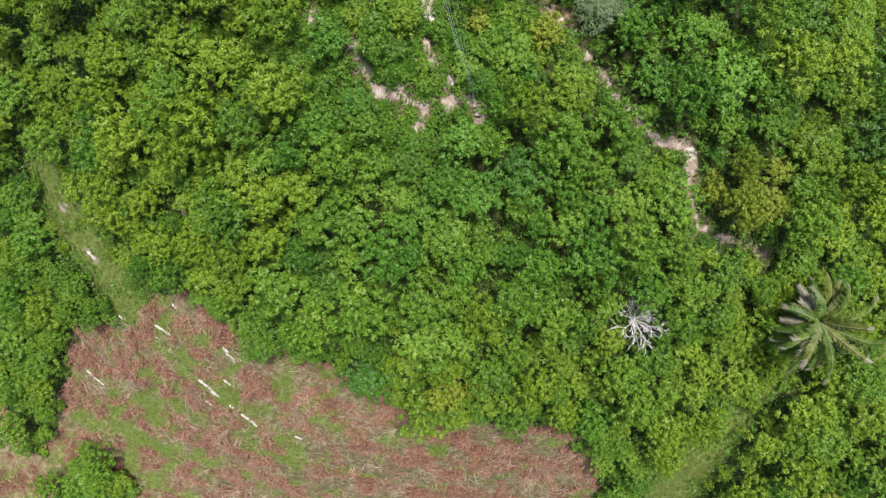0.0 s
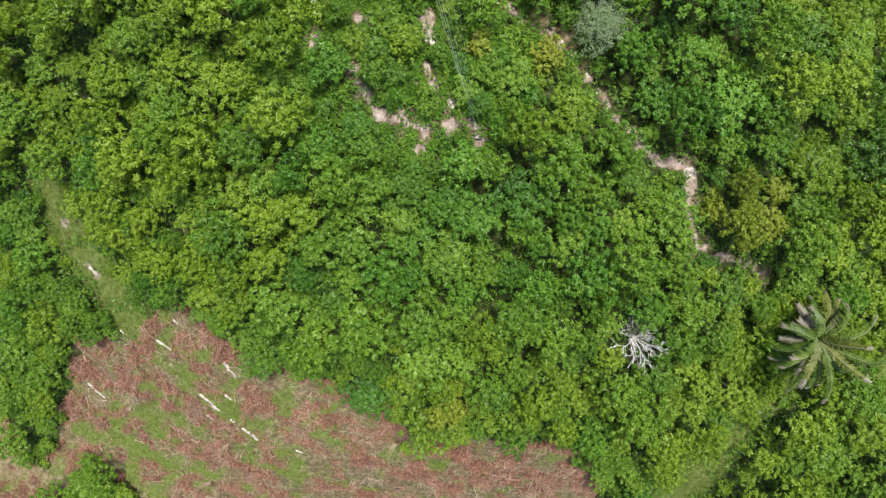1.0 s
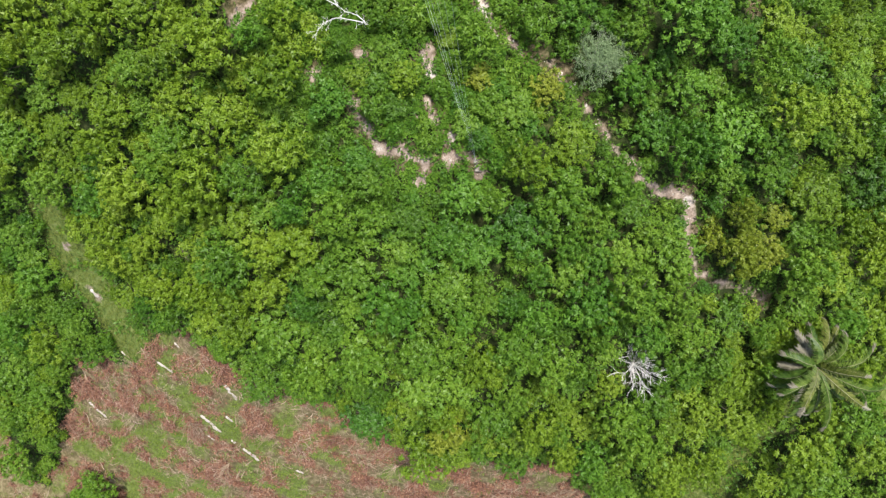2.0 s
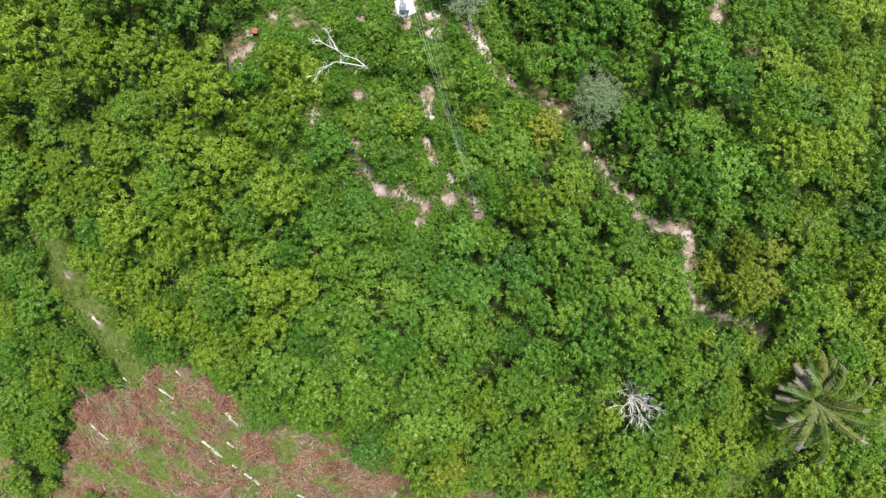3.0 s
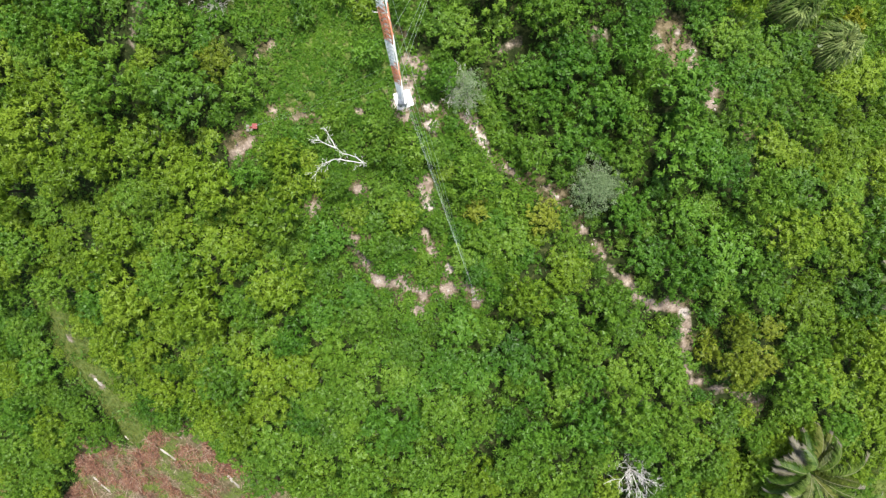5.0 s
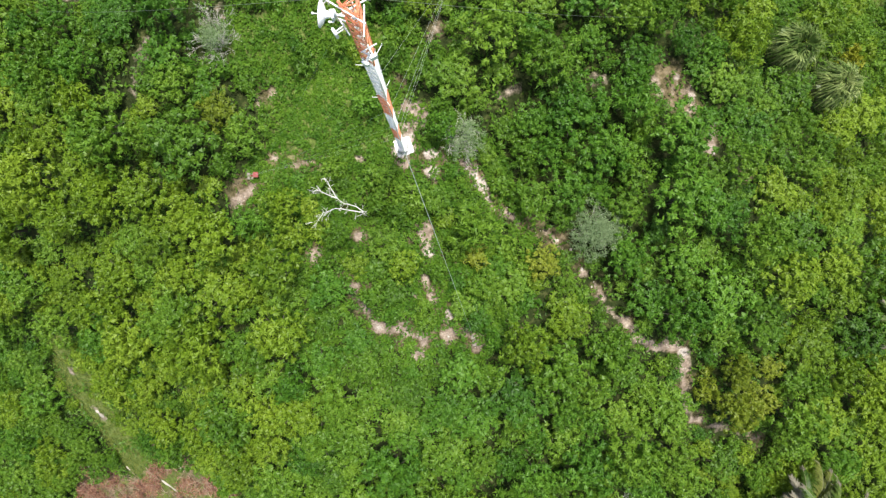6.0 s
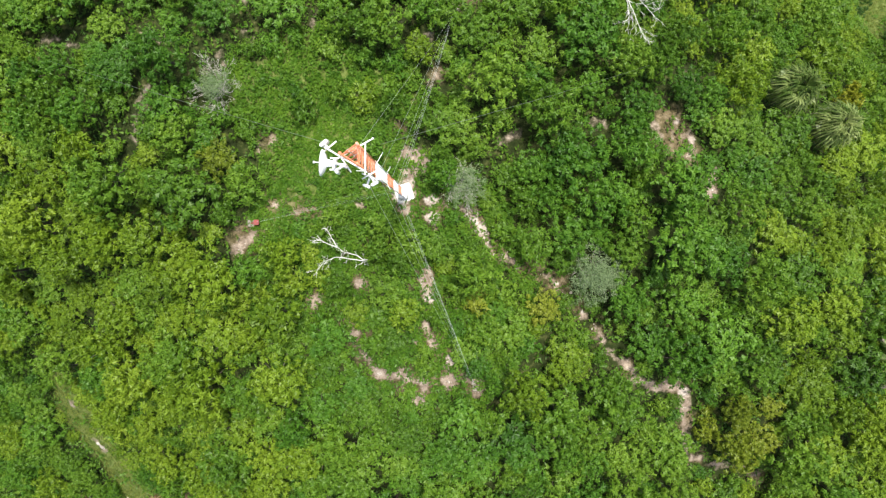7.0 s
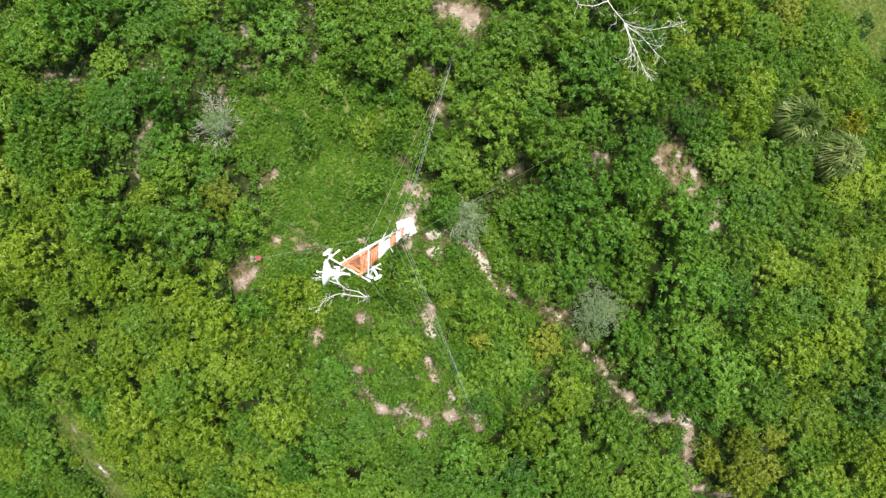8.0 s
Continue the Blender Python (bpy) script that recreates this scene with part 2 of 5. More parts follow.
def ground_z(x, y):
    """Height of the hillside over a plan point (or arrays of them)."""
    x, y = np.asarray(x, float), np.asarray(y, float)
    u, v = soft_limit(x, 56, 40) / 30, soft_limit(y - 10, 48, 34) / 30
    z = sum(k * u ** i * v ** j for i, j, k in HILL)
    z = z + sum(h * np.exp(-((x - a) ** 2 + (y - b) ** 2) / (2 * s * s)) for a, b, h, s in KNOLLS)
    z = z + 0.10 * np.sin(x * 1.3 + 0.7 * np.sin(y * 0.9)) * np.sin(y * 1.1 + 1.0) + 0.05 * np.sin(x * 3.1 + y * 1.7) * np.sin(y * 2.7 - x)
    r = np.hypot(x, y - 10)
    far = np.clip((r - 75) / 160, 0, 1)
    far = far * far * (3 - 2 * far)
    rolling = -40 + 9 * np.sin(x / 170 + 1.0) * np.sin(y / 210 + 0.4) + 22 * np.clip((r - 500) / 2200, 0, 1) * (1 + np.sin(x / 420 + y / 610))
    return z * (1 - far) + rolling * far


TRAIL = [(2.54, 19.16), (3.33, 18.53), (3.94, 17.65), (4.26, 16.88), (4.84, 16.02), (5.5, 15.63), (6.33, 15.2), (6.75, 14.64), (8.08, 14.32), (9.28, 13.99), (10.47, 12.67), (11.84, 11.32), (12.53, 10.35), (13.06, 9.66), (13.71, 8.58), (14.92, 7.72),
         (16.05, 6.46), (16.93, 5.85), (18.17, 5.52), (19.36, 5.53), (20.19, 4.91), (20.75, 3.66), (20.5, 2.9), (20.75, 1.4), (21.2, -0.5), (23.06, -1.29), (26.3, -2.24), (29.0, -3.47)]
TRAIL_WIDTH = [0.06, 0.28, 0.32, 0.24, 0.04, 0.16, 0.06, 0.20, -0.25, 0.30, -0.22, 0.0, 0.05, 0.08, 0.07, 0.15, 0.21, 0.3, 0.34, 0.44, 0.38, 0.38, 0.28, 0.24, 0.22, 0.14, 0.10, 0.05]
TERRACE = [(-4.59, 10.78), (-4.12, 9.87), (-3.52, 8.75), (-2.93, 7.88), (-2.11, 7.61), (-1.43, 8.0), (-0.67, 7.25), (0.1, 6.86)]
TERRACE_WIDTH = [0.16, 0.24, 0.18, 0.36, 0.42, 0.24, 0.04, 0.42]
WORN = [(-9.12, 18.42), (-7.83, 18.58), (-6.56, 18.76)]
QUARRY = [(18.26, 24.15), (18.84, 23.93), (18.51, 22.76)]
QUARRY_WEST = [(16.01, 24.8), (16.5, 24.2)]
SLIP = [(20.55, 21.6), (20.43, 20.8), (20.14, 20.13)]
GULLY = [(0.01, 14.75), (0.25, 13.92), (0.57, 12.78)]
GULLY_LOW = [(0.4, 10.79), (0.83, 9.75)]
# bare patches: x, y, radius
PATCHES = [(-1.75, 22.11, 0.42), (-1.22, 22.61, 0.42), (-0.53, 22.5, 0.42), (-0.22, 21.85, 0.46), (-0.71, 21.24, 0.5), (-0.95, 20.6, 0.5), (-1.3, 20.0, 0.75), (-1.5, 19.6, 0.6), (-1.05, 18.75, 0.3), (0.5, 19.39, 0.36), (0.63, 18.18, 0.4), (1.57, 19.15, 0.3),
           (-0.13, 5.74, 0.3), (1.88, 7.4, 0.55), (1.86, 8.7, 0.28), (3.54, 7.19, 0.4), (3.86, 6.3, 0.42), (-7.22, 12.62, 0.4), (-4.01, 14.0, 0.3), (-4.97, 11.43, 0.12), (-9.77, 18.97, 0.14), (-4.12, 19.06, 0.2), (-12.4, 15.98, 0.3), (-11.7, 16.45, 0.38), (-11.3, 16.9, 0.2),
           (10.71, 11.93, 0.16), (17.6, 25.1, 0.22), (17.3, 24.2, 0.1), (-0.42, 10.06, 0.08)]
CHALK = [(-1.4, 19.8, 0.7), (-0.9, 20.7, 0.2), (0.5, 19.4, 0.4), (0.63, 18.2, 0.4), (4.0, 17.5, 0.4), (3.5, 18.2, 0.2), (20.3, 4.9, 0.4), (17.6, 25.1, 0.2), (18.8, 23.9, 0.2), (1.86, 8.7, 0.3), (-2.9, 7.9, 0.2), (0.55, 12.9, 0.3)]   # white broken limestone
PATCHES_FAR = [(1.0, 35.3, 0.5), (1.9, 34.9, 0.7), (2.8, 34.4, 0.85), (3.2, 34.7, 0.5), (2.6, 33.6, 0.4), (-31.9, -4.1, 0.35), (-31.2, -5.0, 0.45), (-33.3, -0.1, 0.4), (45.5, -12.0, 1.6), (48.0, -11.5, 2.4), (14.0, -19.9, 0.5)]
# thin, dry growth with the soil showing through: x, y, radius
SPARSE = [(17.4, 24.2, 1.3), (17.0, 25.4, 0.9), (18.6, 22.9, 0.7), (20.3, 20.8, 0.7), (23.5, 19.0, 0.8), (-7.2, 12.6, 0.8), (-4.9, 11.4, 0.6), (-4.0, 13.9, 0.7), (-9.8, 19.0, 0.6), (-11.8, 16.6, 1.1), (-7.8, 18.6, 0.9), (-1.5, 24.5, 0.6), (-10.5, 23.3, 0.6), (2.4, 34.5, 1.7), (0.2, 6.8, 0.9), (-1.2, 7.6, 0.8),
          (-2.6, 8.0, 0.8), (-4.3, 10.3, 0.8), (-3.6, 9.0, 0.6), (2.0, 7.6, 1.0), (3.7, 6.7, 0.8), (0.3, 13.7, 0.9), (0.6, 10.3, 0.7), (1.7, 8.8, 0.6), (7.3, 14.7, 1.0), (9.5, 13.7, 0.9), (11.5, 11.8, 0.45), (5.0, 16.0, 0.9), (3.6, 18.2, 0.8), (12.8, 10.0, 0.4), (15.5, 7.2, 0.7), (19.8, 5.4, 0.8), (20.8, 2.5, 0.7),
          (22.0, -1.0, 0.7), (0.9, 28.0, 0.5), (-0.9, 19.2, 1.1), (0.8, 18.7, 1.0), (28.0, -3.0, 0.7)]
# narrow runnels of brown earth between the crowns
SCARS = [((-26.5, 30.5), (-23.6, 29.7)), ((-18.7, 30.4), (-17.1, 29.6)), ((-18.2, 26.4), (-18.95, 24.7)), ((-18.95, 24.7), (-19.2, 23.0)), ((-13.7, 29.2), (-13.2, 28.2)), ((-12.6, 33.5), (-12.3, 32.9)), ((-8.3, 35.0), (-7.9, 34.3)), ((-7.6, 32.2), (-7.7, 31.4)), ((-12.1, 30.6), (-11.8, 30.3)),
         ((0.25, 30.8), (0.5, 30.2)), ((1.0, 28.2), (0.4, 27.1)), ((-1.6, 24.6), (-1.45, 24.4)), ((11.4, 24.6), (12.5, 25.0)), ((5.4, 23.5), (6.4, 24.1)), ((18.65, 29.1), (19.3, 28.4)), ((-10.8, 22.9), (-10.2, 23.7)), ((-20.2, 0.5), (-19.7, -0.3))]
# the cut-over clearing at the hill's foot
CLEARING = [(-37.1, -12.6), (-27.4, -12.1), (-25.1, -7.1), (-20.9, -7.1), (-17.4, -10.1), (-14.0, -12.2), (-9.9, -13.5), (-6.3, -15.0), (-2.1, -17.0), (1.1, -19.3), (5.8, -19.7),
            (13.1, -19.3), (14.6, -20.0), (18.3, -25.8), (20.0, -34.0), (10.0, -50.0), (-70.0, -50.0), (-70.0, -24.0), (-51.4, -22.0), (-49.5, -28.0), (-46.4, -31.5), (-43.8, -27.1), (-40.8, -20.6)]
CLEARING_TREES = [(-38.0, -31.5, 3.4), (-37.0, -34.5, 3.0), (-40.5, -34.0, 3.2)]
# open turf: x, y, radius
TURF = [(26.5, -28.6, 3.2), (27.4, -25.2, 2.9), (28.3, -22.2, 2.5), (29.5, -19.0, 1.9), (31.6, -15.6, 1.2),
        (33.2, -13.0, 1.0), (43.0, -12.5, 2.4), (45.0, 39.0, 3.0), (48.0, 43.0, 4.0), (44.0, 44.0, 3.0), (-29.8, -6.0, 2.4), (-28.2, -9.5, 2.6), (-31.6, -3.5, 2.7), (-33.2, 0.0, 2.6), (-33.8, 3.0, 2.0), (-30.8, -1.0, 1.6)]
OPENING = [(-7.5, 26.5, 4.0), (-5.0, 23.5, 3.6), (-9.0, 22.5, 1.8), (-3.0, 26.0, 2.4), (-11.0, 26.5, 2.0), (-3.0, 21.0, 2.0), (-6.5, 19.5, 2.4), (-9.5, 18.4, 1.2)]   # low herbs beside the mast
TURF_CLEARING = [(-37.5, -24.5, 1.6), (-31.5, -27.7, 2.6), (-33.5, -24.0, 2.4), (-27.0, -20.0, 2.2), (-29.5, -23.5, 2.4), (-32.2, -30.5, 2.2), (-15.4, -24.2, 1.5), (-17.2, -21.0, 1.3), (-19.2, -18.6, 1.3), (-20.7, -16.5, 0.9),
                 (-11.5, -17.3, 1.2), (-2.1, -21.0, 1.3), (-24.1, -12.8, 1.2), (-13.4, -26.0, 1.3), (-22.0, -14.0, 1.0), (2.0, -22.0, 0.8), (-25.5, -28.5, 1.6), (-8.5, -19.5, 0.9)]


# limestone ledges in the clearing: two ends and half width
LEDGES = [((-25.5, -11.2), (-23.8, -12.1), 0.20), ((-18.4, -12.8), (-17.4, -14.4), 0.24), ((-21.9, -16.9), (-19.9, -19.0), 0.26), ((-19.2, -19.8), (-18.7, -20.2), 0.30), ((-18.1, -20.8), (-16.5, -22.3), 0.24),
          ((-37.2, -18.2), (-34.9, -19.8), 0.20), ((-21.7, -19.6), (-21.2, -20.1), 0.18), ((-19.0, -16.6), (-18.4, -17.2), 0.18), ((-12.7, -23.2), (-12.0, -23.5), 0.18), ((-36.1, -12.4), (-35.7, -13.0), 0.16),
          ((-22.9, -8.8), (-22.5, -9.3), 0.16), ((-29.9, -10.7), (-29.5, -11.1), 0.14), ((-31.8, -4.2), (-31.2, -5.0), 0.22)]


def ledge_distance(x, y):
    return np.minimum.reduce([line_distance(x, y, [a, b]) - w for a, b, w in LEDGES])


def line_distance(x, y, line, widths=None):
    """Least distance of plan points to a polyline, less its half width there."""
    best = np.full(np.shape(x), 1e9)
    for k in range(len(line) - 1):
        (ax, ay), (bx, by) = line[k], line[k + 1]
        dx, dy = bx - ax, by - ay
        s = np.clip(((x - ax) * dx + (y - ay) * dy) / (dx * dx + dy * dy), 0, 1)
        d = np.hypot(x - ax - s * dx, y - ay - s * dy)
        if widths:
            d = d - (widths[k] * (1 - s) + widths[k + 1] * s)
        best = np.minimum(best, d)
    return best


def spot_distance(x, y, spots):
    best = np.full(np.shape(x), 1e9)
    for a, b, r in spots:
        best = np.minimum(best, np.hypot(x - a, y - b) - r)
    return best


def inside(x, y, poly):
    x, y = np.asarray(x, float), np.asarray(y, float)
    odd = np.zeros(np.shape(x), bool)
    for (ax, ay), (bx, by) in zip(poly, poly[1:] + poly[:1]):
        if ay != by:
            odd ^= ((ay > y) != (by > y)) & (x < (bx - ax) * (y - ay) / (by - ay) + ax)
    return odd


def soil_distance(x, y):
    d = line_distance(x, y, TRAIL, TRAIL_WIDTH)
    d = np.minimum(d, line_distance(x, y, TERRACE, TERRACE_WIDTH))
    d = np.minimum(d, line_distance(x, y, GULLY) - 0.36)
    d = np.minimum(d, line_distance(x, y, GULLY_LOW) - 0.22)
    d = np.minimum(d, line_distance(x, y, WORN) - 0.02)
    d = np.minimum(d, np.minimum(line_distance(x, y, QUARRY) - 0.2, line_distance(x, y, QUARRY_WEST) - 0.16))
    d = np.minimum(d, line_distance(x, y, SLIP) - 0.32)
    d = np.minimum(d, spot_distance(x, y, PATCHES))
    return np.minimum(d, spot_distance(x, y, PATCHES_FAR)) - 0.02 - 0.20 * patchy(x, y, 1.0, 21)


def scar_distance(x, y):
    return np.minimum.reduce([line_distance(x, y, list(seg)) for seg in SCARS]) - 0.22 - 0.2 * patchy(x, y, 1.0, 21)


def clearing_distance(x, y):
    d = line_distance(x, y, CLEARING + CLEARING[:1])
    return np.where(inside(x, y, CLEARING), -d, d) + 0.7 * patchy(x, y, 2.5, 61)


def patchy(x, y, size, seed):
    """An uneven field, about -1 to 1, whose patches are some size metres across."""
    rng = np.random.default_rng(seed)
    out = np.zeros(np.shape(x))
    for octave, amount in ((1.0, 1.0), (2.3, 0.6), (5.1, 0.35)):
        for _ in range(6):
            a, ph, k = rng.uniform(0, math.pi), rng.uniform(0, 6.28), 3.4 * octave / size * rng.uniform(0.7, 1.4)
            out = out + amount * np.sin(k * (x * math.cos(a) + y * math.sin(a)) + ph)
    return out / 3.4


def rolls(x, y):
    return patchy(x, y, 4.0, 77)


def green_at(x, y):
    """How grassy the clearing is: over about 0 is grass."""
    return patchy(x, y, 2.4, 5) * 0.8 + np.clip(0.35 - spot_distance(x, y, TURF_CLEARING) * 0.4, -0.40, 0.38) - 0.25 * np.clip((x + 12) / 4, 0, 1)


def red_at(x, y):
    """Where the red-leaved heaps lie; the rest is paler."""
    return patchy(x, y, 3.0, 8) + 0.55 * np.clip(1.0 + clearing_distance(x, y) / 2.6, 0, 1) * (y > -24) - 0.4 * np.clip((-y - 20.5) / 3, 0, 1) * np.clip((x + 15) / 2, 0, 1) * np.clip((1 - x) / 4, 0, 1)


# ================= mesh helpers =================
def quick_mesh(name, verts, faces, material, smooth=False):
    """A mesh from arrays; every face has the same number of corners."""
    me = bpy.data.meshes.new(name)
    verts, faces = np.asarray(verts, np.float32), np.asarray(faces, np.int32)
    n, k = faces.shape
    me.vertices.add(len(verts))
    me.vertices.foreach_set("co", verts.ravel())
    me.loops.add(n * k)
    me.loops.foreach_set("vertex_index", faces.ravel())
    me.polygons.add(n)
    me.polygons.foreach_set("loop_start", np.arange(0, n * k, k, dtype=np.int32))
    me.polygons.foreach_set("use_smooth", np.full(n, smooth))
    me.update(calc_edges=True)
    me.materials.append(material)
    return me


def part(name, mesh, parent, label="", at=None):
    ob = new(name, mesh)
    ob.parent = parent
    if at is not None:
        ob.matrix_basis = at
    return tagged(ob, label) if label else ob


def from_bm(name, bm, material, smooth=False):
    me = bpy.data.meshes.new(name)
    for f in bm.faces:
        f.smooth = smooth
    bm.to_mesh(me)
    bm.free()
    me.materials.append(material)
    return me


def tube(bm, points, radii, sides=6):
    """A tapered, bent rod through the points."""
    points = [Vector(p) for p in points]
    rings = []
    for k, p in enumerate(points):
        d = (points[min(k + 1, len(points) - 1)] - points[max(k - 1, 0)])
        d = d.normalized() if d.length > 1e-6 else Vector((0, 0, 1))
        ref = Vector((0, 0, 1)) if abs(d.z) < 0.9 else Vector((1, 0, 0))
        a = d.cross(ref).normalized()
        b = d.cross(a)
        rings.append([bm.verts.new(p + (a * math.cos(q) + b * math.sin(q)) * radii[k]) for q in (2 * math.pi * s / sides for s in range(sides))])
    for r0, r1 in zip(rings, rings[1:]):
        for s in range(sides):
            bm.faces.new((r0[s], r0[(s + 1) % sides], r1[(s + 1) % sides], r1[s]))
    bm.faces.new(rings[0][::-1])
    bm.faces.new(rings[-1])


def box(bm, centre, size, turn=None):
    r = bmesh.ops.create_cube(bm, size=1.0)
    m = Matrix.Translation(centre) @ (turn or Matrix.Identity(4)) @ Matrix.Diagonal((*size, 1))
    bmesh.ops.transform(bm, matrix=m, verts=r["verts"])
    return r["verts"]


def unit(v):
    return v / np.maximum(np.linalg.norm(v, axis=-1, keepdims=True), 1e-9)


def leaf_quads(base, way, normal, length, width, fold=0.25):
    """Folded leaves: base, two shoulders, tip."""
    way = unit(way)
    side = unit(np.cross(way, normal))
    up = np.cross(side, way)
    mid = base + way * (length * 0.45)[:, None]
    lift = up * (width * fold)[:, None]
    v = np.stack([base, mid + side * (width / 2)[:, None] + lift, base + way * length[:, None], mid - side * (width / 2)[:, None] + lift], axis=1)
    f = np.arange(len(base) * 4).reshape(-1, 4)
    return v.reshape(-1, 3), f


def leaf_points(base, way, normal, length, width):
    """Small narrow leaves, three corners each."""
    way = unit(way)
    side = unit(np.cross(way, normal))
    v = np.stack([base + side * (width / 2)[:, None], base - side * (width / 2)[:, None], base + way * length[:, None]], axis=1)
    return v.reshape(-1, 3), np.arange(len(base) * 3).reshape(-1, 3)


def crown_leaves(rng, radius, height, lobes, clumps, leaves, leaf=0.2, puff=0.30, flat=0.8, slim=0.54):
    """Leafy puffs over several uneven domes, each puff a small dome of leaves: (verts, faces) about the plant's foot."""
    B, W, N = [], [], []
    for k in range(lobes):
        ang = 2.399 * k + rng.uniform(-0.4, 0.4)
        d = radius * 0.66 * math.sqrt((k + 0.3) / lobes)
        lr = radius * rng.uniform(0.30, 0.56)
        c = np.array([d * math.cos(ang), d * math.sin(ang), height - lr * flat * rng.uniform(0.85, 1.5) - 0.35 * height * (d / radius) ** 2])
        n = clumps
        ct = (np.arange(n) + 0.5) / n * 1.1 - 0.12
        ph = 2.399 * np.arange(n) + rng.uniform(0, 6.28) + rng.normal(0, 0.25, n)
        st = np.sqrt(1 - np.clip(ct, -1, 1) ** 2)
        o = np.stack([st * np.cos(ph), st * np.sin(ph), ct], axis=1)
        centre = c + o * (lr * rng.uniform(0.62, 1.22, (n, 1))) * np.array([1, 1, flat])
        centre[:, 2] = np.maximum(centre[:, 2], 0.12)
        size = np.repeat(puff * rng.uniform(0.7, 1.25, (n, 1)), leaves, axis=0)
        cc = np.repeat(centre, leaves, axis=0)
        oo = np.repeat(o, leaves, axis=0)
        axis = unit(oo * 0.7 + np.array([0, 0, 0.8]))
        out = unit(rng.normal(size=cc.shape) + axis * 0.9)
        B.append(cc + out * size * np.array([1, 1, 0.8]) * rng.uniform(0.55, 1.0, (len(cc), 1)))
        fall = unit(np.cross(np.cross(out, axis), out) * -1.0 + rng.normal(size=cc.shape) * 0.45)
        W.append(fall + out * 0.25)
        N.append(out + axis * 0.2 + rng.normal(size=cc.shape) * 0.15)
    base, way, nrm = np.concatenate(B), np.concatenate(W), np.concatenate(N)
    length = leaf * rng.uniform(0.7, 1.3, len(base))
    return leaf_points(base - unit(way) * (length * 0.4)[:, None], way, nrm, length, length * slim * rng.uniform(0.85, 1.15, len(base)))


def stem_mesh(rng, radius, height, material, limbs=5, thick=0.05):
    """A tapered trunk with forking limbs, foot at the origin and set a little into the soil."""
    bm = bmesh.new()
    top = Vector((rng.uniform(-0.15, 0.15), rng.uniform(-0.15, 0.15), height * 0.45))
    tube(bm, [(0, 0, -0.25), top * 0.5 + Vector((rng.uniform(-0.06, 0.06), rng.uniform(-0.06, 0.06), 0)), top], [thick * 1.3, thick, thick * 0.8], 6)
    for k in range(limbs):
        ang = 2 * math.pi * k / limbs + rng.uniform(-0.4, 0.4)
        r = radius * rng.uniform(0.5, 0.8)
        end = Vector((r * math.cos(ang), r * math.sin(ang), height * rng.uniform(0.45, 0.65)))
        mid = top.lerp(end, 0.5) + Vector((0, 0, 0.12 * height))
        tube(bm, [top, mid, end], [thick * 0.7, thick * 0.45, thick * 0.15], 3)
        side = mid + Vector((rng.uniform(-0.4, 0.4) * radius, rng.uniform(-0.4, 0.4) * radius, 0.2 * height))
        tube(bm, [mid, side], [thick * 0.4, thick * 0.12], 3)
    return from_bm("trunk", bm, material)


# ================= the ground sheet =================
def spaced(lo, hi, step, reach, growth):
    v = list(np.arange(lo, hi + 1e-6, step))
    d, x = step, hi
    up = []
    while x < reach:
        d *= growth
        x += d
        up.append(x)
    d, x = step, lo
    down = []
    while x > -reach:
        d *= growth
        x -= d
        down.append(x)
    return np.array(down[::-1] + v + up)


def build_ground():
    xs, ys = spaced(-56, 56, 0.52, 2600, 1.25), spaced(-42, 52, 0.52, 2600, 1.25)
    # closer lines over the worn top of the hill
    xs = np.concatenate([xs[xs < -13], np.arange(-13, 22.5, 0.24), xs[xs > 22.6]])
    ys = np.concatenate([ys[ys < 3.5], np.arange(3.5, 26.0, 0.24), ys[ys > 26.1]])
    X, Y = np.meshgrid(xs, ys)
    Z = ground_z(X, Y)
    sd = soil_distance(X, Y)
    Z = Z - 0.06 * np.clip(-sd * 3, 0, 1)
    nx, ny = len(xs), len(ys)
    i = np.arange(nx * ny).reshape(ny, nx)
    faces = np.stack([i[:-1, :-1], i[:-1, 1:], i[1:, 1:], i[1:, :-1]], axis=-1).reshape(-1, 4)
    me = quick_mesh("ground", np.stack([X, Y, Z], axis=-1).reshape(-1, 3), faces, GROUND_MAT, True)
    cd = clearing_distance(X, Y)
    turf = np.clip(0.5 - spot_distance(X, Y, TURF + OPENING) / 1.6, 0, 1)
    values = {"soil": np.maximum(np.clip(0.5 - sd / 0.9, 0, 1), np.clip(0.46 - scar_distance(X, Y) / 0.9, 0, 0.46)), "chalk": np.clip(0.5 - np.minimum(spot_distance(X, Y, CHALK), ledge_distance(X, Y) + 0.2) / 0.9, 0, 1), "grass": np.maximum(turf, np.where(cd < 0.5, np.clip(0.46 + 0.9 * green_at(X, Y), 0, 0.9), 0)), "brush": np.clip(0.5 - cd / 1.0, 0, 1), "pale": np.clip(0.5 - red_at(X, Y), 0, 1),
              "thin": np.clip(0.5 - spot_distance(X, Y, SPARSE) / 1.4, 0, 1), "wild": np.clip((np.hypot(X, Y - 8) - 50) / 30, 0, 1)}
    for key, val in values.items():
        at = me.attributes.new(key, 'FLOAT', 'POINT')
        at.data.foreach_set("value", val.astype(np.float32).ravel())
    tagged(new("ground", me), "steep hillside of pale soil and shade-darkened leaf litter with worn trails", "ground", kind="structure")


build_ground()

# ================= plants =================
OUTLINE = [(-58, -42), (52, -33), (48, -5), (47, 18), (58, 52), (-36, 43), (-40, 18), (-53, -5)]   # planted stretch of the hillside
MAST = (-1.35, 19.8)


def ellipse(x, y, cx, cy, rx, ry):
    return ((x - cx) / rx) ** 2 + ((y - cy) / ry) ** 2


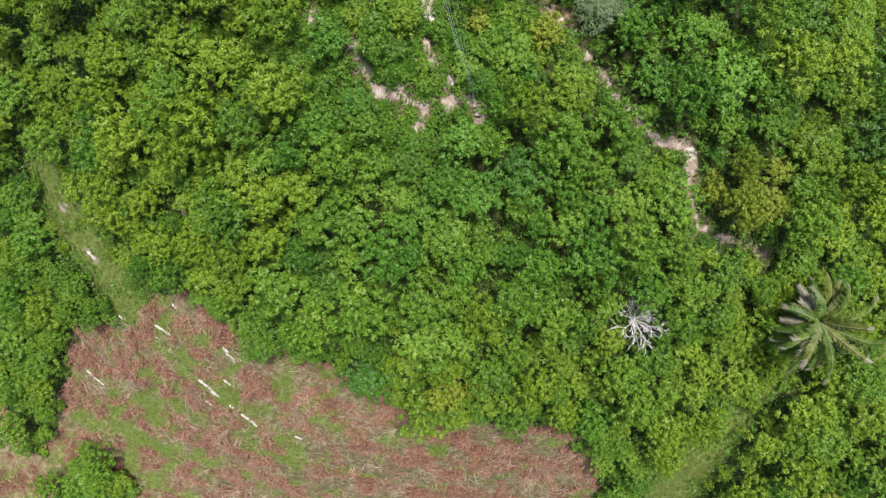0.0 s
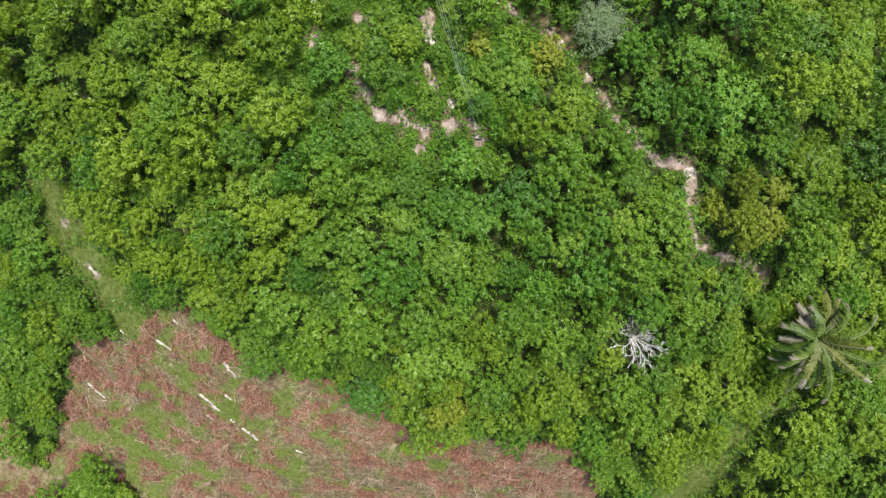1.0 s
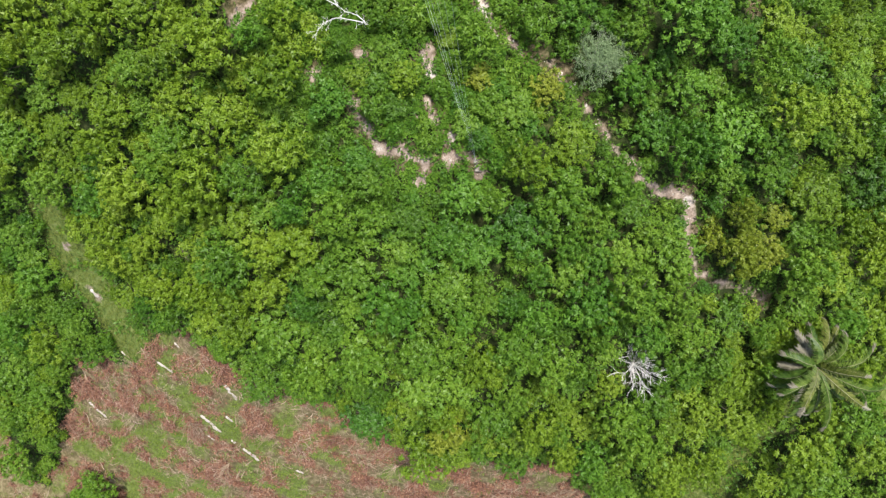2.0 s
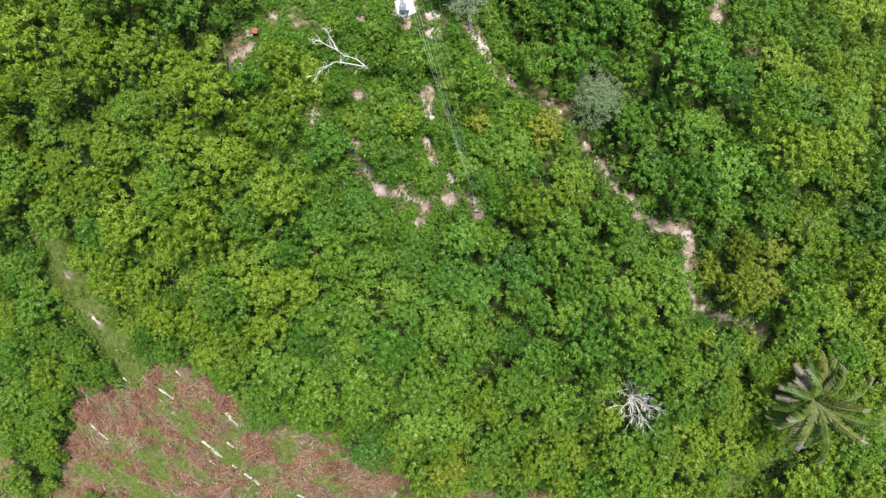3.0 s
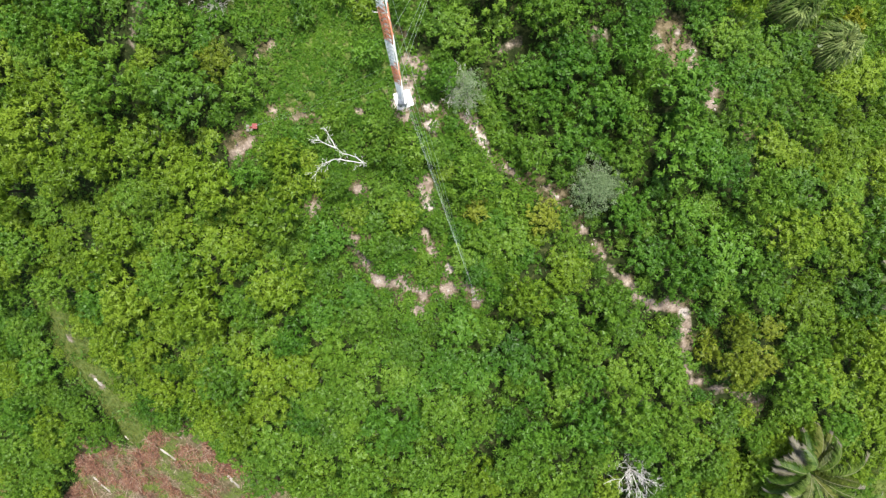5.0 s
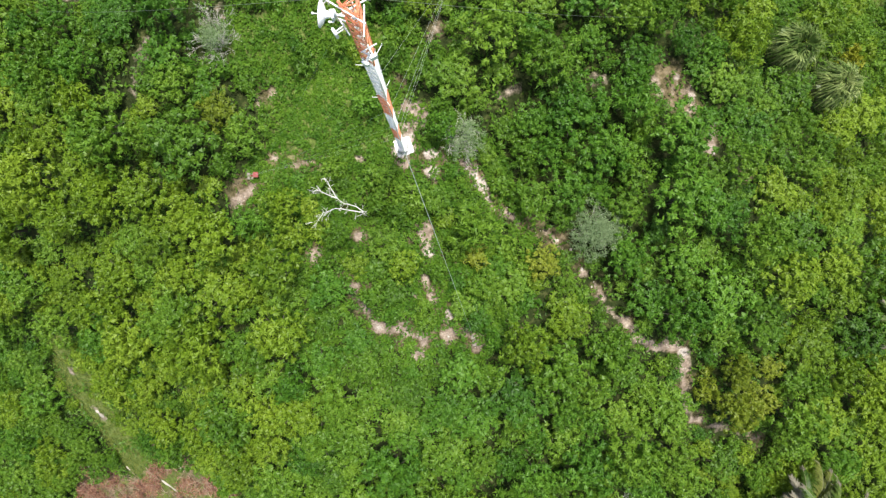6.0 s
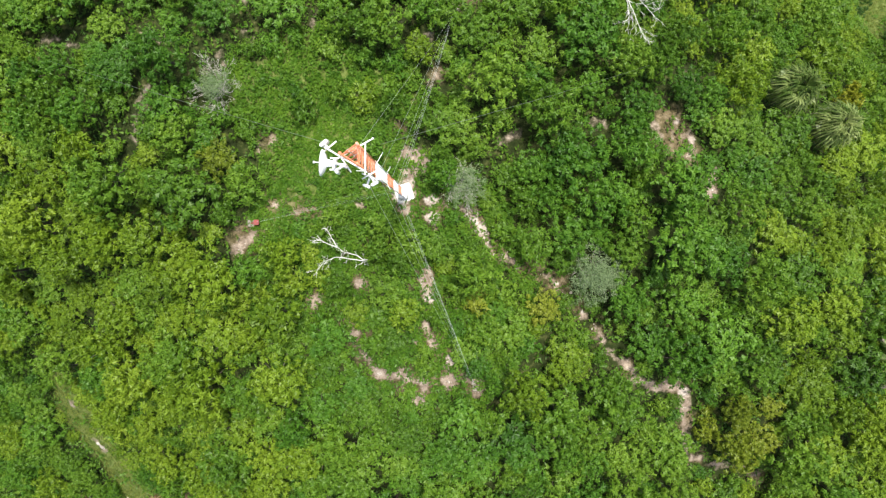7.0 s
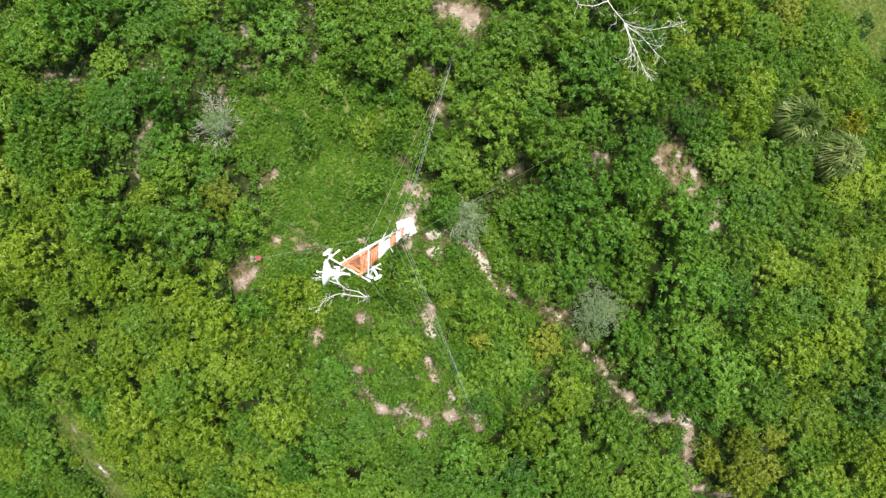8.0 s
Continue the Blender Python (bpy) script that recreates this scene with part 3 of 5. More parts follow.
def plant_kinds():
    """Built plants of each kind: list of (stem mesh, crown mesh, radius, crown arrays)."""
    kinds = {}
    rng = np.random.default_rng(7)
    for key, count, radius, height, lobes, clumps, leaves, leaf, thick in (
            ("tree", 6, 1.9, 3.4, 11, 8, 30, 0.24, 0.085), ("shrub", 6, 1.3, 2.2, 7, 7, 26, 0.22, 0.05), ("bush", 4, 0.85, 1.15, 5, 5, 22, 0.20, 0.03)):
        kinds[key] = []
        for k in range(count):
            v, f = crown_leaves(rng, radius, height * rng.uniform(0.9, 1.1), lobes, clumps, leaves, leaf * (0.88 if k % 2 else 1.0), slim=0.62 if k % 2 else 0.42)
            kinds[key].append((stem_mesh(rng, radius, height, BARK, 5 if key != "bush" else 4, thick), v, f, radius))
    return kinds


KINDS = plant_kinds()
TONES = {"deep": LEAF_DEEP, "mid": LEAF_MID, "lime": LEAF_LIME, "olive": LEAF_OLIVE, "gold": LEAF_GOLD, "dark": LEAF_DARK}
CROWN_MESH = {(key, k, tone): quick_mesh("crown", v, f, TONES[tone]) for key, made in KINDS.items() for k, (stem, v, f, r) in enumerate(made) for tone in TONES}


def tone_at(x, y, rnd):
    """Which leaf colour grows where: dark woods on the ridge, yellower scrub on the flanks."""
    deep = 1.1 * max(0.0, 1.25 - ellipse(x, y, 17.5, 16, 7.6, 15)) + max(0.0, 1.2 - ellipse(x, y, -15, 32, 14, 9)) + max(0.0, 1.1 - ellipse(x, y, 5, 1, 9, 7)) + 1.5 * max(0.0, 1.2 - ellipse(x, y, 9, 26, 6, 7)) + 0.7 * max(0.0, 1.1 - ellipse(x, y, -6, 8, 4.0, 4.0))
    lime = 1.9 * max(0.0, 1.3 - ellipse(x, y, -23, 9, 17, 15)) + 2.2 * max(0.0, 1.1 - ellipse(x, y, 36, 17, 10.5, 26)) + 1.6 * max(0.0, 1.0 - ellipse(x, y, -11, 13, 5, 4)) + 1.8 * max(0.0, 1.3 - ellipse(x, y, 5, -13, 12, 6)) + 2.5 * max(0.0, 1.0 - ellipse(x, y, 6.8, 8.3, 3.6, 2.8)) + 2.2 * max(0.0, 1.1 - ellipse(x, y, 31, -14, 15, 14))
    olive = 0.02 + 6.0 * max(0.0, 1.0 - ellipse(x, y, 25, 2, 4.4, 3.6)) + 0.5 * max(0.0, 1.0 - ellipse(x, y, 16.5, -7.5, 2.6, 3.0)) + 0.35 * max(0.0, 1.0 - ellipse(x, y, 3, -14, 9, 4))
    deep, lime = deep * 1.0 + 0.12, lime * 1.0 + 0.12
    if deep > 0.5 and lime < 1.0:
        lime, olive = lime * 0.15, olive * (olive > 1.0)
    mid = 0.75
    total = deep + lime + mid + olive
    q = rnd.random() * total
    for key, wgt in (("deep", deep), ("lime", lime), ("mid", mid)):
        if q < wgt:
            return key
        q -= wgt
    return "olive"


def plan_plants():
    """Dart throwing: tall trees first, then shrubs, then bushes in what is left."""
    rnd = random.Random(11)
    cell, grid, out = 3.0, {}, []

    def free(x, y, r):
        i, j = int(x // cell), int(y // cell)
        for a in range(i - 2, i + 3):
            for b in range(j - 2, j + 3):
                for px, py, pr in grid.get((a, b), ()):
                    if (px - x) ** 2 + (py - y) ** 2 < (0.63 * (pr + r)) ** 2:
                        return False
        return True

    def clear_of(x, y, r, kind):
        if not inside(x, y, OUTLINE):
            return False
        clump = spot_distance(x, y, CLEARING_TREES) < 0
        if clearing_distance(x, y) < 0.55 * r and not clump:
            return False
        if soil_distance(x, y) < (0.9 * r if kind == "tree" else 0.85 * r):
            return False
        if scar_distance(x, y) < 0.85 * r:
            return False
        if spot_distance(x, y, TURF) < (0.75 * r if kind != "bush" else -0.2):
            return False
        if spot_distance(x, y, OPENING) < (0.7 * r if kind != "bush" else -0.4) and (kind != "bush" or rnd.random() < 0.72):
            return False
        if spot_distance(x, y, SPARSE) < (0.5 * r if kind != "bush" else 0.0) and (kind != "bush" or rnd.random() < 0.75):
            return False
        if math.hypot(x - MAST[0], y - MAST[1]) < r + 0.5:
            return False
        low = ellipse(x, y, -4, 15, 8.5, 9) < 1          # scrub kept low round the mast
        if low and (kind == "tree" or (kind == "shrub" and rnd.random() < 0.45)):
            return False
        if ellipse(x, y, 5.5, 16.0, 3.5, 4.5) < 1 and kind == "tree":
            return False
        for a, b, rr in ((31.0, -7.7, 0.1), (17.2, -8.4, 1.9), (12.0, 14.4, 1.9), (2.8, 20.6, 1.3), (-13.1, 26.3, 1.2), (-5.0, 15.7, 1.4), (-11.3, 17.75, 1.0), (3.7, 6.7, 0.7), (-8.4, 1.6, 1.5), (27.7, 28.2, 2.0), (31.9, 25.8, 2.0), (35.7, 28.8, 2.1), (32.6, 29.2, 0.6)):
            if math.hypot(x - a, y - b) < rr + 0.35 * r:
                return False
        return True

    for kind, tries, base in (("tree", 9500, 1.9), ("shrub", 9000, 1.3), ("bush", 9000, 0.85)):
        for _ in range(tries):
            x, y = rnd.uniform(-58, 58), rnd.uniform(-42, 52)
            s = rnd.uniform(0.68, 1.38)
            r = base * s
            if kind == "tree" and rnd.random() > 0.45 + 0.4 * (ellipse(x, y, 18, 15, 10, 17) < 1) + 0.3 * (ellipse(x, y, -15, 32, 15, 10) < 1):
                continue
            if free(x, y, r) and clear_of(x, y, r, kind):
                grid.setdefault((int(x // cell), int(y // cell)), []).append((x, y, r))
                out.append((kind, x, y, s, tone_at(x, y, rnd), rnd.random() * 360.0, rnd.uniform(0.72, 1.4), rnd.randrange(100)))
    for kind, x, y, s, tone, turn, tall in (("tree", -39.8, -32.2, 1.2, "mid", 20, 1.0), ("tree", -37.4, -32.0, 1.15, "mid", 80, 1.05), ("tree", -38.6, -34.4, 1.2, "deep", 150, 1.0), ("tree", -41.4, -34.6, 1.1, "mid", 220, 0.9), ("tree", -36.5, -34.2, 1.1, "lime", 300, 0.9), ("tree", -8.4, 1.6, 1.0, "lime", 10, 1.0), ("shrub", 32.6, 29.2, 0.62, "olive", 40, 1.3), ("shrub", 35.7, 28.8, 0.9, "gold", 120, 1.9), ("shrub", 29.0, -8.4, 1.15, "mid", 30, 1.5), ("shrub", 29.7, -10.0, 1.1, "mid", 70, 1.4), ("shrub", 28.7, -6.4, 1.0, "lime", 200, 1.4), ("shrub", 31.6, -10.2, 1.0, "mid", 140, 1.2), ("shrub", 45.0, 41.1, 0.75, "dark", 10, 1.2), ("shrub", 43.7, 39.3, 0.7, "dark", 80, 1.0), ("shrub", 47.6, 37.2, 0.6, "dark", 30, 1.0)):
        out.append((kind, x, y, s, tone, float(turn), tall, 1))
    return out


LABELS = {"tree": ("broadleaf_tree", "tree", "small broadleaf tree with a dense {} crown on the slope", "trees on the hillside"),
          "shrub": ("shrub", "shrub", "leafy {} shrub growing on the hillside", "shrubs on the hillside"),
          "bush": ("low_bush", "bush", "low {} bush among the undergrowth", "bushes on the hillside")}
TONE_WORDS = {"deep": "deep green", "mid": "mid-green", "lime": "yellow-green", "olive": "olive-tinged", "gold": "golden yellow", "dark": "dark green"}


def plant_all():
    masters, loose, number = {}, {}, {"tree": 0, "shrub": 0, "bush": 0}
    plants = sorted(plan_plants(), key=lambda p: math.hypot(p[1] / 1.3, p[2] - 10))
    for kind, x, y, s, tone, turn, tall, pick in plants:
        k = pick % len(KINDS[kind])
        z = float(ground_z(x, y)) - 0.03
        if number[kind] < 295:
            number[kind] += 1
            m = pose(x, y, z, 0, 0, turn) @ Matrix.Diagonal((s, s, s * tall, 1))
            if (kind, k, tone) not in masters:
                name, cat, label, group = LABELS[kind]
                ob = tagged(new(name), label.format(TONE_WORDS[tone]), cat, group)
                part("trunk", KINDS[kind][k][0], ob)
                part("crown", CROWN_MESH[kind, k, tone], ob)
                ob.matrix_basis = m
                masters[kind, k, tone] = ob
            else:
                src = masters[kind, k, tone]
                made = copy_thing(src, m)
                made.matrix_basis = m
        else:
            loose.setdefault(tone, []).append((kind, k, x, y, z, s, tall, turn))
    for tone, rows in loose.items():
        V, F, n = [], [], 0
        for kind, k, x, y, z, s, tall, turn in rows:
            stem, v, f, r = KINDS[kind][k]
            c, d = math.cos(radians(turn)), math.sin(radians(turn))
            w = np.stack([(v[:, 0] * c - v[:, 1] * d) * s + x, (v[:, 0] * d + v[:, 1] * c) * s + y, v[:, 2] * s * tall + z], axis=1)
            keep = np.arange(len(f)) % 8 != 0
            V.append(w)
            F.append(f[keep] + n)
            n += len(w)
        tagged(new("thicket", quick_mesh("thicket", np.concatenate(V), np.concatenate(F), TONES[tone])), "dense {} thicket covering the outer slopes".format(TONE_WORDS[tone]), "thicket", kind="stuff")


plant_all()


def far_woods():
    """Scrub on the country beyond, joined into one mesh."""
    rng = np.random.default_rng(91)
    v0, f0 = crown_leaves(rng, 2.0, 3.2, 7, 4, 5, 0.6, 0.42, slim=0.7)
    V, F, n = [], [], 0
    x, y = rng.uniform(-190, 190, 9000), rng.uniform(-180, 200, 9000)
    ok = ~inside(x, y, [(a * 0.98, b * 0.98) for a, b in OUTLINE]) & (clearing_distance(x, y) > 1.0) & (np.hypot(x, y - 10) < 185) & (patchy(x, y, 18.0, 6) > -0.35)
    for a, b in list(zip(x[ok], y[ok]))[:900]:
        k, t = rng.uniform(0.8, 1.8), rng.uniform(0, 6.28)
        V.append(np.stack([(v0[:, 0] * math.cos(t) - v0[:, 1] * math.sin(t)) * k + a, (v0[:, 0] * math.sin(t) + v0[:, 1] * math.cos(t)) * k + b, v0[:, 2] * k + float(ground_z(a, b))], axis=1))
        F.append(f0 + n)
        n += len(v0)
    tagged(new("far_woods", quick_mesh("far_woods", np.concatenate(V), np.concatenate(F), LEAF_MID)), "scattered green scrub on the country beyond the hill", "woods", kind="stuff")


far_woods()


def undergrowth(name, label, category, material, count, keep, rng, leaf, leaves, height, spread, upright=0.5, slim=0.55):
    """Rosettes of small leaves over the soil, where keep() says so."""
    x, y = rng.uniform(-58, 58, count), rng.uniform(-42, 52, count)
    ok = inside(x, y, OUTLINE) & keep(x, y)
    x, y = x[ok], y[ok]
    h = height * rng.uniform(0.2, 1.0, len(x)) * (0.75 + 0.5 * rolls(x, y))
    p = np.stack([x, y, ground_z(x, y) + np.maximum(h, 0.02)], axis=1)
    base = np.repeat(p, leaves, axis=0)
    way = unit(rng.normal(size=base.shape)) * np.array([1, 1, 0.4]) + np.array([0, 0, upright])
    base = base + way * np.array([1, 1, 0.3]) * spread * rng.uniform(0, 1, (len(base), 1))
    nrm = np.array([0, 0, 1.0]) + rng.normal(size=base.shape) * 0.4
    length = leaf * rng.uniform(0.6, 1.3, len(base))
    v, f = leaf_points(base, way, nrm, length, length * slim)
    return tagged(new(name, quick_mesh(name, v, f, material)), label, category, kind="stuff")


def bare(x, y):
    edge = RNG.uniform(-0.1, 0.4, np.shape(x)) ** 2 * 2
    thin = (spot_distance(x, y, SPARSE) < 0.3 * rolls(x * 3, y * 3)) & (RNG.uniform(0, 1, np.shape(x)) < 0.45)
    return thin | ((soil_distance(x, y) < -0.03 + edge + 0.2 * patchy(x, y, 0.7, 52)) & (RNG.uniform(0, 1, np.shape(x)) > 0.10)) | (scar_distance(x, y) < 0.1) | (ledge_distance(x, y) < 0.1)


def on_turf(x, y, grow=0.0):
    return spot_distance(x, y, TURF) < grow + 0.5 * rolls(x * 2, y * 2)


RNG = np.random.default_rng(23)
undergrowth("undergrowth", "leafy green undergrowth between the shrubs", "undergrowth", LEAF_HERB, 66000, lambda x, y: ~bare(x, y) & (clearing_distance(x, y) > 0.3) & ~on_turf(x, y, -1.0), RNG, 0.25, 4, 0.7, 0.22, slim=0.62)
undergrowth("herb_layer", "bright green herbs and creepers round the foot of the mast", "herbs", LEAF_HERB, 900000,
            lambda x, y: ((spot_distance(x, y, OPENING) < 0.6 + 0.7 * rolls(x * 2, y * 2)) | (ellipse(x, y, -2, 13, 10, 10) < 1)) & ~bare(x, y) & (patchy(x, y, 0.9, 44) > -0.6), RNG, 0.16, 4, 0.46, 0.13, slim=0.72)
undergrowth("grass", "pale green grass on the open strips", "grass", GRASS, 420000, lambda x, y: on_turf(x, y, 0.3) & ~bare(x, y), RNG, 0.28, 4, 0.06, 0.05, 1.1, 0.09)
undergrowth("dry_grass", "thin straw-coloured dry grass at the edges of the bare soil", "grass", STRAW, 330000,
            lambda x, y: (spot_distance(x, y, SPARSE) < 0.4 * rolls(x * 3, y * 3)) & (soil_distance(x, y) > 0.02), RNG, 0.20, 3, 0.10, 0.06, 0.9, 0.10)
undergrowth("clearing_grass", "fresh green grass between the brush heaps", "grass", GRASS_FRESH, 360000,
            lambda x, y: (clearing_distance(x, y) < 0.2) & (green_at(x, y) + patchy(x, y, 0.9, 3) * 0.8 + RNG.uniform(-0.42, 0.42, x.shape) > 0.20) & (ledge_distance(x, y) > -0.08), RNG, 0.20, 4, 0.06, 0.06, 0.8, 0.2)


# ================= the cut-over clearing =================
def brush(name, label, material, count, rng, length, thick, heap, keep, bend=0.0):
    """Thin three-sided sticks lying crosswise in heaps."""
    x, y = rng.uniform(-58, 22, count), rng.uniform(-42, -5, count)
    ok = inside(x, y, OUTLINE) & (clearing_distance(x, y) < -0.1) & keep(x, y)
    x, y = x[ok], y[ok]
    n = len(x)
    mound = np.clip(red_at(x, y) + 0.25 + 0.45 * patchy(x, y, 1.1, 9), 0, 1) * heap
    p = np.stack([x, y, ground_z(x, y) + 0.02 + mound * rng.uniform(0.1, 1.0, n)], axis=1)
    ang = rng.uniform(0, 2 * math.pi, n)
    way = unit(np.stack([np.cos(ang), np.sin(ang), rng.normal(0, 0.22, n) - 0.0], axis=1))
    ln = length * rng.uniform(0.4, 1.4, n)
    side = unit(np.cross(way, np.array([0, 0, 1.0])))
    up = np.cross(side, way)
    r0 = thick * rng.uniform(0.5, 1.4, n)
    rings = []
    sag = (ln * rng.normal(0, 1.0, n))[:, None] * side * bend
    for end, k in ((-0.5, 1.0), (0.05, 0.7), (0.5, 0.3)) if bend else ((-0.5, 1.0), (0.5, 0.35)):
        c = p + way * (ln * end)[:, None] + sag * (1.0 - 4 * end * end)
        for q in (0.5, 2.6, 4.7):
            rings.append(c + (side * math.cos(q) + up * math.sin(q)) * (r0 * k)[:, None])
    v = np.stack(rings, axis=1).reshape(-1, 3)
    count = 3 if bend else 2
    b = np.arange(n)[:, None] * 3 * count
    f = np.concatenate([b + 3 * q + np.array([s, (s + 1) % 3, 3 + (s + 1) % 3, 3 + s]) for q in range(count - 1) for s in range(3)], axis=0)
    return tagged(new(name, quick_mesh(name, v, f, material)), label, "brush", kind="stuff")


def off_turf(x, y):
    return (green_at(x, y) + RNG.uniform(-0.4, 0.4, x.shape) < 0.12) & (ledge_distance(x, y) > 0.1)


brush("dead_brush", "heaps of dry reddish-brown cut branches and twigs", TWIG_RED, 62000, RNG, 0.75, 0.017, 1.0, lambda x, y: off_turf(x, y) & (red_at(x, y) + RNG.uniform(-0.45, 0.45, x.shape) > -0.08))
brush("dry_twigs", "pale dry twigs and stalks scattered over the clearing", TWIG, 27000, RNG, 0.8, 0.016, 0.6, lambda x, y: (green_at(x, y) + RNG.uniform(-0.3, 0.3, x.shape) < 0.4) & (patchy(x, y, 2.2, 12) > -0.2) & (ledge_distance(x, y) > 0.05), 0.12)
brush("thick_sticks", "pale thicker cut branches lying on the brush", TWIG, 7500, RNG, 1.4, 0.026, 1.0, lambda x, y: off_turf(x, y) & (patchy(x, y, 3.0, 14) > 0.25), 0.18)


def fallen_leaves():
    rng = np.random.default_rng(31)
    n = 230000
    x, y = rng.uniform(-58, 22, n), rng.uniform(-42, -5, n)
    ok = inside(x, y, OUTLINE) & (clearing_distance(x, y) < 0) & off_turf(x, y) & (red_at(x, y) + rng.uniform(-0.4, 0.4, n) > 0.03)
    x, y = x[ok], y[ok]
    p = np.stack([x, y, ground_z(x, y) + 0.03 + 0.85 * rng.uniform(0.2, 1, len(x)) * np.clip(red_at(x, y) + 0.25 + 0.45 * patchy(x, y, 1.1, 9), 0, 1)], axis=1)
    way = rng.normal(size=p.shape) * np.array([1, 1, 0.35])
    nrm = np.array([0, 0, 1.0]) + rng.normal(size=p.shape) * 0.5
    ln = 0.19 * rng.uniform(0.6, 1.4, len(x))
    v, f = leaf_quads(p, way, nrm, ln, ln * 0.5)
    tagged(new("dead_leaves", quick_mesh("dead_leaves", v, f, DRY_LEAF)), "withered red-brown leaves on the cut brush", "dead leaves", kind="stuff")


fallen_leaves()


def rock_mesh(seed, sx, sy, sz, rough=0.22, pieces=1):
    """Weathered stone: displaced balls, flattened below, in a row along x."""
    bm, rnd = bmesh.new(), random.Random(seed)
    for q in range(pieces):
        made = bmesh.ops.create_icosphere(bm, subdivisions=2, radius=1.0)["verts"]
        off = Vector(((q - (pieces - 1) / 2) * 1.5 * sx, rnd.uniform(-0.5, 0.5) * sy, 0)) if pieces > 1 else Vector((0, 0, 0))
        k = rnd.uniform(0.6, 1.15) if pieces > 1 else 1.0
        for v in made:
            d = noise.noise(v.co * 1.4 + Vector((seed * 3.7, q * 5.0, 0))) * rough + noise.noise(v.co * 4.0 + Vector((q * 3.0, seed * 2.1, 0))) * rough * 0.4
            v.co *= 1.0 + d
            v.co.z = max(v.co.z, -0.45)
            v.co = Vector((v.co.x * sx * k, v.co.y * sy * k, v.co.z * sz)) + off
    return from_bm("rock", bm, LIMESTONE)


def ledges():
    """Pale limestone ledges along the contour, and loose stones on the trails."""
    for k, (a, b, w) in enumerate(LEDGES):
        x, y = (a[0] + b[0]) / 2, (a[1] + b[1]) / 2
        ln = math.hypot(b[0] - a[0], b[1] - a[1])
        z = float(ground_z(x, y))
        along = Vector((b[0] - a[0], b[1] - a[1], float(ground_z(*b)) - float(ground_z(*a)))).normalized()
        across = Vector((-along.y, along.x, 0)).normalized()
        across.z = float(ground_z(x + 0.5 * across.x, y + 0.5 * across.y)) - float(ground_z(x - 0.5 * across.x, y - 0.5 * across.y))
        up = along.cross(across).normalized()
        across = up.cross(along)
        pieces = max(2, round(ln / 0.55))
        ob = tagged(new("limestone_ledge", rock_mesh(k + 1, ln / pieces / 1.6, w * 0.82, 0.09, 0.55, pieces)), "pale weathered limestone ledge showing through the grass", "rock", "ledges in the clearing")
        ob.matrix_basis = Matrix(((along.x, across.x, up.x, x), (along.y, across.y, up.y, y), (along.z, across.z, up.z, z + 0.02), (0, 0, 0, 1)))
    rnd = random.Random(5)
    shapes = [rock_mesh(30 + k, 0.14, 0.11, 0.09) for k in range(6)]
    spots = [(0.3, 19.6), (0.5, 19.3), (0.7, 18.3), (0.5, 18.0), (-1.1, 21.2), (3.6, 18.1), (3.9, 17.6), (4.2, 16.9), (1.7, 8.6), (17.7, 24.6), (18.6, 23.6), (20.4, 20.4), (20.5, 19.9)]
    spots += [(TRAIL[k][0] + rnd.uniform(-0.4, 0.4), TRAIL[k][1] + rnd.uniform(-0.4, 0.4)) for k in range(13) for _ in range(3)]
    for x, y in spots:
        s = rnd.uniform(0.35, 1.0)
        ob = tagged(new("stone", shapes[rnd.randrange(6)]), "small pale limestone stone on the bare soil", "stone", "stones on the trails")
        ob.matrix_basis = pose(x, y, float(ground_z(x, y)) - 0.03, 0, 0, rnd.uniform(0, 360)) @ Matrix.Diagonal((s, s, s, 1))


ledges()


def pebbles():
    """Small broken limestone strewn over the bare soil, joined."""
    rng = np.random.default_rng(41)
    x, y = rng.uniform(-13, 24, 90000), rng.uniform(-4, 36, 90000)
    d = soil_distance(x, y)
    ok = (d < 0.0) & (rng.uniform(0, 1, len(x)) < 0.2 + 0.6 * (spot_distance(x, y, CHALK) < 0.3))
    x, y = x[ok], y[ok]
    n = len(x)
    r = 0.022 + 0.085 * rng.uniform(0, 1, n) ** 4
    t = rng.uniform(0, 6.28, n)
    c = np.stack([x, y, ground_z(x, y) - 0.05], axis=1)
    shape = np.array([(1, 0, 0), (-0.2, 0.9, 0), (-0.9, -0.2, 0), (0.1, -0.8, 0), (0.1, 0.1, 0.7)])
    px = shape[None, :, 0] * np.cos(t)[:, None] - shape[None, :, 1] * np.sin(t)[:, None]
    py = shape[None, :, 0] * np.sin(t)[:, None] + shape[None, :, 1] * np.cos(t)[:, None]
    v = c[:, None, :] + np.stack([px, py, np.repeat(shape[None, :, 2], n, axis=0)], axis=2) * (r * rng.uniform(0.7, 1.3, n))[:, None, None]
    b = np.arange(n)[:, None] * 5
    f = np.concatenate([b + np.array([k, (k + 1) % 4, 4]) for k in range(4)], axis=0)
    tagged(new("pebbles", quick_mesh("pebbles", v.reshape(-1, 3), f, LIMESTONE)), "broken pale limestone strewn over the bare trails", "pebbles", kind="stuff")


pebbles()


